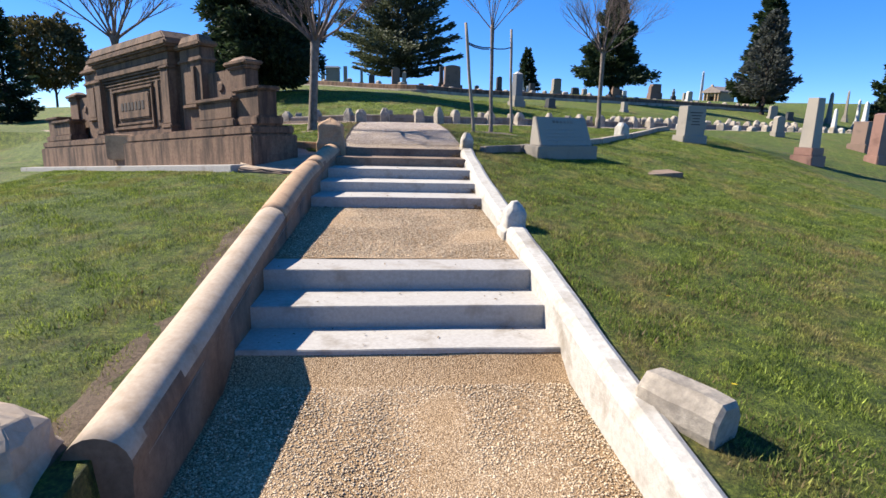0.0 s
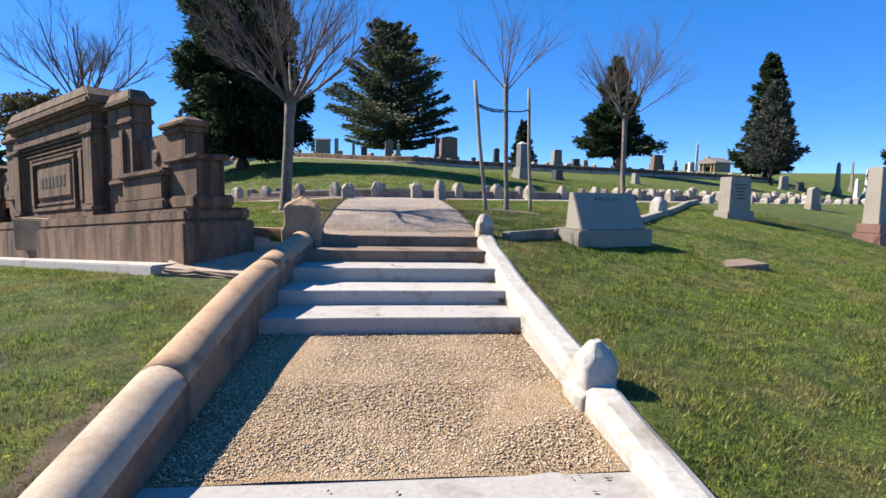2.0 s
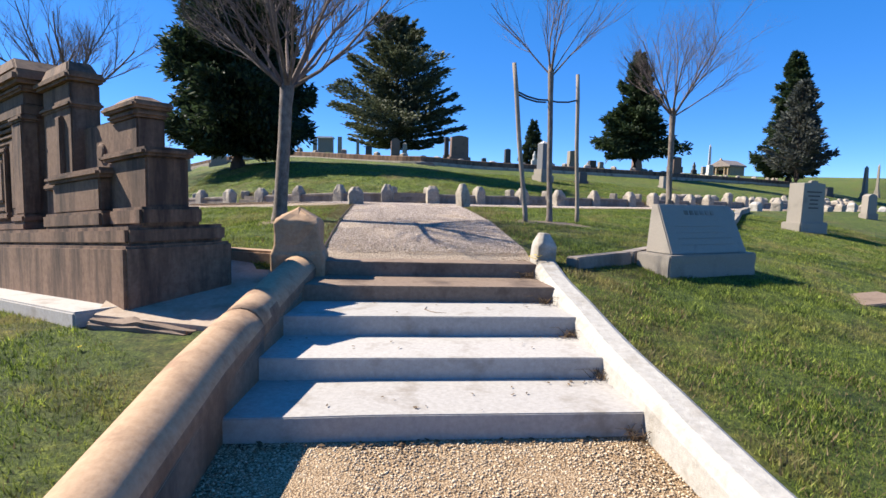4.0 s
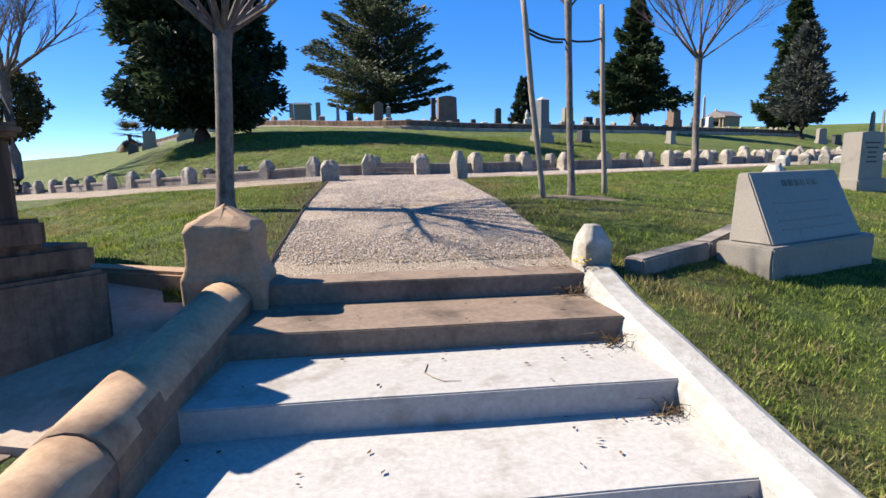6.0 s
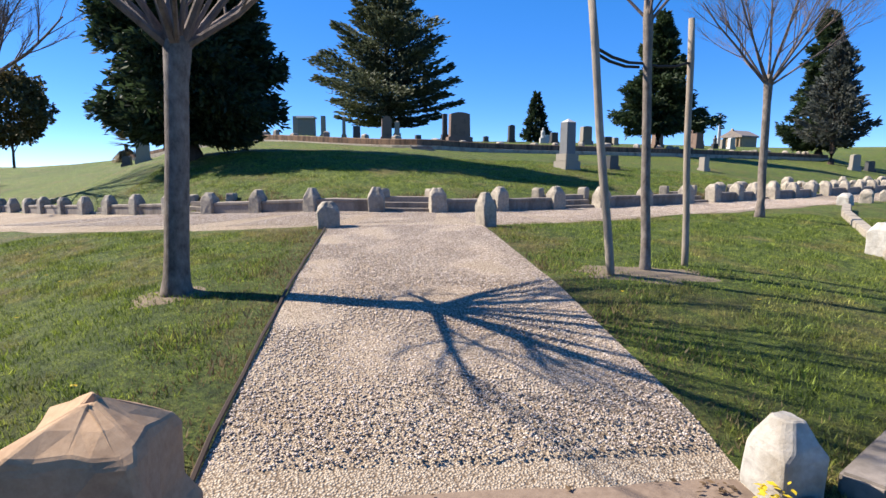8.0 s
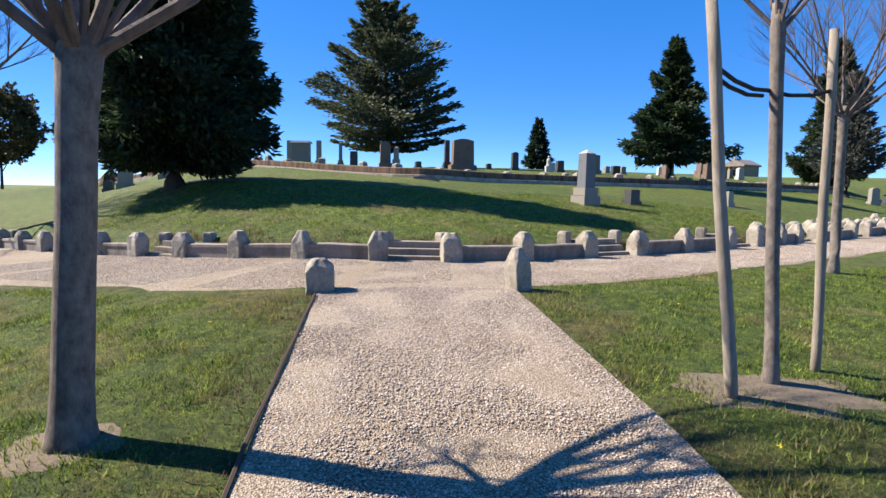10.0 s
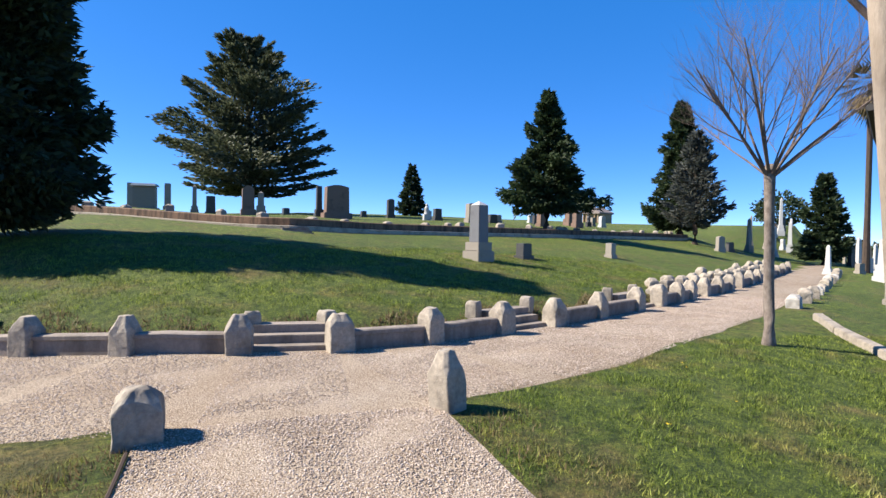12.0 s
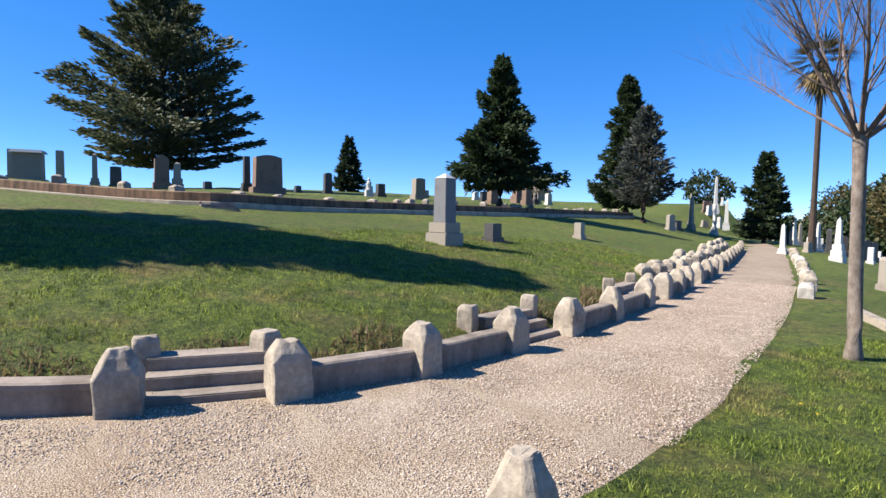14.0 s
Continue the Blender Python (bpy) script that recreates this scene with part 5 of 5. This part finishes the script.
def stones(name, n, place, mat, seed, size, label):
    """Loose pebbles as small uneven solids, one object."""
    r = np.random.default_rng(seed)
    base = np.array([(1, 0, 0), (0, 1, 0), (-1, 0, 0), (0, -1, 0), (0, 0, 1), (0, 0, -1)], float)
    tris = np.array([(0, 1, 4), (1, 2, 4), (2, 3, 4), (3, 0, 4), (1, 0, 5), (2, 1, 5), (3, 2, 5), (0, 3, 5)])
    p = place(r, n)
    n = len(p)
    s = r.uniform(size * 0.5, size * 1.25, (n, 1, 1)) * r.uniform(0.55, 1.25, (n, 6, 1))
    a = r.uniform(0, 6.283, n)
    v = base[None] * s
    v[:, :, 2] *= 0.6
    c, sn = np.cos(a)[:, None], np.sin(a)[:, None]
    v = np.stack([v[:, :, 0] * c - v[:, :, 1] * sn, v[:, :, 0] * sn + v[:, :, 1] * c, v[:, :, 2]], 2) + p[:, None, :]
    f = (tris[None] + 6 * np.arange(n)[:, None, None]).reshape(-1)
    me = bpy.data.meshes.new(name)
    me.vertices.add(6 * n)
    me.vertices.foreach_set("co", v.ravel())
    me.loops.add(len(f))
    me.loops.foreach_set("vertex_index", f.astype(np.int32))
    me.polygons.add(len(f) // 3)
    me.polygons.foreach_set("loop_start", np.arange(0, len(f), 3, dtype=np.int32))
    me.update(calc_edges=True)
    me.materials.append(mat)
    return tagged(new(name, me), label, "gravel", kind="stuff")


def bed(x0, x1, y0, y1, height):
    def place(r, n):
        x, y = r.uniform(x0, x1, n), r.uniform(y0, y1, n)
        return np.stack([x, y, np.array([height(a, b) for a, b in zip(x, y)])], 1)
    return place


def bed_cross(r, n):
    s, u = r.uniform(-5, 11, n), r.uniform(0.01, 0.99, n)
    out = []
    for a, k in zip(s, u):
        x, y, h = along_wall(a)
        d = -lerp(x, PATH_WIDTH) * k
        out.append((x - math.sin(radians(h)) * d, y + math.cos(radians(h)) * d, road(x) + 0.022))
    return np.array(out)


stones("gravel", 32000, bed(-1.06, 1.14, 1.6, 4.1, lambda x, y: lerp(y, CHANNEL) + 0.002), PEBBLE, 1, 0.0085, "loose tan pebbles on the lower path")
stones("gravel", 20000, bed(-1.04, 1.04, 5.36, 7.34, lambda x, y: .387 + (.14 * (y - 5.33) / 2.04)), PEBBLE, 2, 0.0085, "loose tan pebbles on the landing")
stones("gravel", 52000, bed(WALK_LEFT + 0.01, 1.04, 9.85, 14.9, lambda x, y: lawn_height(x, y) + 0.018 + 0.012 * (1 - abs(x))), PALEPEBBLE, 3, 0.0075, "loose pale pebbles on the upper walk")
stones("gravel", 90000, bed_cross, PALEPEBBLE, 4, 0.0072, "loose pale pebbles on the cross path")

# bare soil round the sapling and beside the kerbs
def soil_patch(x, y, rx, ry, seed, label, lift=0.012, mat=SOIL):
    verts, faces = [(x, y, ground(x, y) + lift)], []
    n = 36
    for ring, k in ((1, 0.55), (2, 1.0)):
        for i in range(n):
            a = 2 * math.pi * i / n
            f = k * (1 + 0.45 * noise.noise(Vector((math.cos(a) * 1.8 + seed, math.sin(a) * 1.8, 0))) + 0.18 * noise.noise(Vector((math.cos(a) * 6 + seed, math.sin(a) * 6, 0))))
            px, py = x + rx * f * math.cos(a), y + ry * f * math.sin(a)
            verts.append((px, py, ground(px, py) + (lift if ring == 1 else -0.004)))
    faces += [(0, 1 + i, 1 + (i + 1) % n) for i in range(n)]
    faces += [(1 + i, 1 + n + i, 1 + n + (i + 1) % n, 1 + (i + 1) % n) for i in range(n)]
    tagged(new("soil_patch", mesh_from("soil_patch", verts, faces, mat, True)), label, "soil", kind="structure")


soil_patch(1.9, 12.3, 0.62, 0.3, 1, "patch of bare earth round the sapling")
soil_patch(-1.66, 12.0, 0.26, 0.22, 2, "patch of bare earth at the foot of the tree")
for k, yy in enumerate((2.9, 3.5, 4.1, 4.8, 5.5)):
    soil_patch(lerp(yy, LEFT_LINE) - 0.36 - 0.03 * math.sin(k * 2), yy, 0.1, 0.5, 5 + k, "strip of bare earth along the rolled kerb", 0.006, DARKSOIL)

edge = bmesh.new()
tube(edge, [Vector((WALK_LEFT - 0.01, 9.8 + 0.25 * i, lawn_height(WALK_LEFT, 9.8 + 0.25 * i) + 0.03 + 0.006 * math.sin(i * 1.7))) for i in range(20)], [0.011] * 20, 5)
tagged(part("edging_strip", edge, STRING), "dark metal edging strip between gravel and lawn", "edging", kind="structure")


def litter(name, spots, mat, size, label, category, seed):
    """Small curled leaves or petals lying about, one object."""
    rng = random.Random(seed)
    verts, faces = [], []
    for x, y, z in spots:
        a, s = rng.uniform(0, 6.283), size * rng.uniform(.5, 1.3)
        c, sn = math.cos(a) * s, math.sin(a) * s
        k = len(verts)
        verts += [(x - c, y - sn, z + .003), (x + sn * .45, y - c * .45, z + .004 + .3 * s * rng.random()), (x + c, y + sn, z + .003 + .3 * s * rng.random()), (x - sn * .45, y + c * .45, z + .003)]
        faces.append((k, k + 1, k + 2, k + 3))
    return tagged(new(name, mesh_from(name, verts, faces, mat)), label, category, kind="stuff")


rng = random.Random(8)
spots = []
for steps, ends in ((STEPS_LOW, [4.5, 4.93, 5.3]), (STEPS_HIGH, [7.87, 8.4, 8.9, 9.43, 9.7])):
    for (y, z), e in zip(steps, ends):
        spots += [(rng.uniform(-1, 0.98), rng.uniform(y + .03, e), z + 0.006) for _ in range(14)]
        spots += [(0.97 - abs(rng.gauss(0, 0.12)), e - abs(rng.gauss(0, .06)), z + 0.006) for _ in range(22 if z > .6 else 6)]
litter("dead_leaves", spots, DEADLEAF, 0.014, "brown leaf litter and grit on the steps", "leaf litter", 1)
litter("dead_leaves", [(rng.uniform(-1, 1.05), 4.1 - abs(rng.gauss(0, .05)), lerp(4.05, CHANNEL) + .012) for _ in range(160)] + [(rng.uniform(-1, 1.0), 7.35 - abs(rng.gauss(0, .04)), .53) for _ in range(90)], DEADLEAF, 0.016, "dead leaves gathered at the foot of the steps", "leaf litter", 2)
flowers = []
for _ in range(46):
    x, y = rng.choice([(rng.uniform(1.5, 6), rng.uniform(2, 9)), (rng.uniform(-5, -1.5), rng.uniform(3, 8)), (rng.uniform(1.3, 6), rng.uniform(10, 15.5)), (rng.uniform(-4, -1.3), rng.uniform(10, 14))])
    flowers += [(x + rng.gauss(0, .008), y + rng.gauss(0, .008), ground(x, y) + 0.035) for _ in range(5)]
litter("dandelions", flowers, PETAL, 0.013, "tiny yellow flowers dotted over the lawn", "flower", 3)

CRACK = [(0.027, 8.744), (0.005, 8.645), (0.035, 8.584), (0.075, 8.537), (0.147, 8.531)]
crack_bm = bmesh.new()
crack_z = STEPS_HIGH[2][1]
tube(crack_bm, [Vector((cx, cy, crack_z + 0.003)) for cx, cy in CRACK], [0.002, 0.0035, 0.003, 0.002, 0.001], 4)
tagged(part("crack", crack_bm, OLDSTEP), "thin jagged dark crack across a pale step", "crack")

# weeds at the stair's side
for k, (x, y, z) in enumerate([(0.93, 9.4, 1.03), (0.95, 8.86, 0.91), (0.98, 8.36, 0.78), (0.99, 7.3, 0.53), (1.0, 7.85, 0.66)]):
    rr = random.Random(60 + k)
    bm = bmesh.new()
    for _ in range(26):
        a = rr.uniform(0, 6.283)
        l = rr.uniform(.05, .13)
        p = Vector((rr.gauss(0, .03), rr.gauss(0, .02), 0))
        tube(bm, [p, p + Vector((math.cos(a) * l * .5, math.sin(a) * l * .5, l * .5)), p + Vector((math.cos(a) * l, math.sin(a) * l, l * .45))], [.0022, .0018, .0006], 3)
    ob = part("dry_weed", bm, DEADLEAF)
    ob.matrix_world = pose(x, y, z)
    tagged(ob, "dry brown weed growing where step meets kerb", "weed", "weeds on the stair")

sprig_rng = random.Random(91)
sprig = []
for _ in range(26):
    sprig.append((1.02 + sprig_rng.gauss(0, .025), 9.52 + sprig_rng.gauss(0, .02), 1.17 + abs(sprig_rng.gauss(0, .03))))
litter("sprig", sprig, PETAL, 0.016, "small yellow-green leafy sprig beside the white post", "weed", 5)
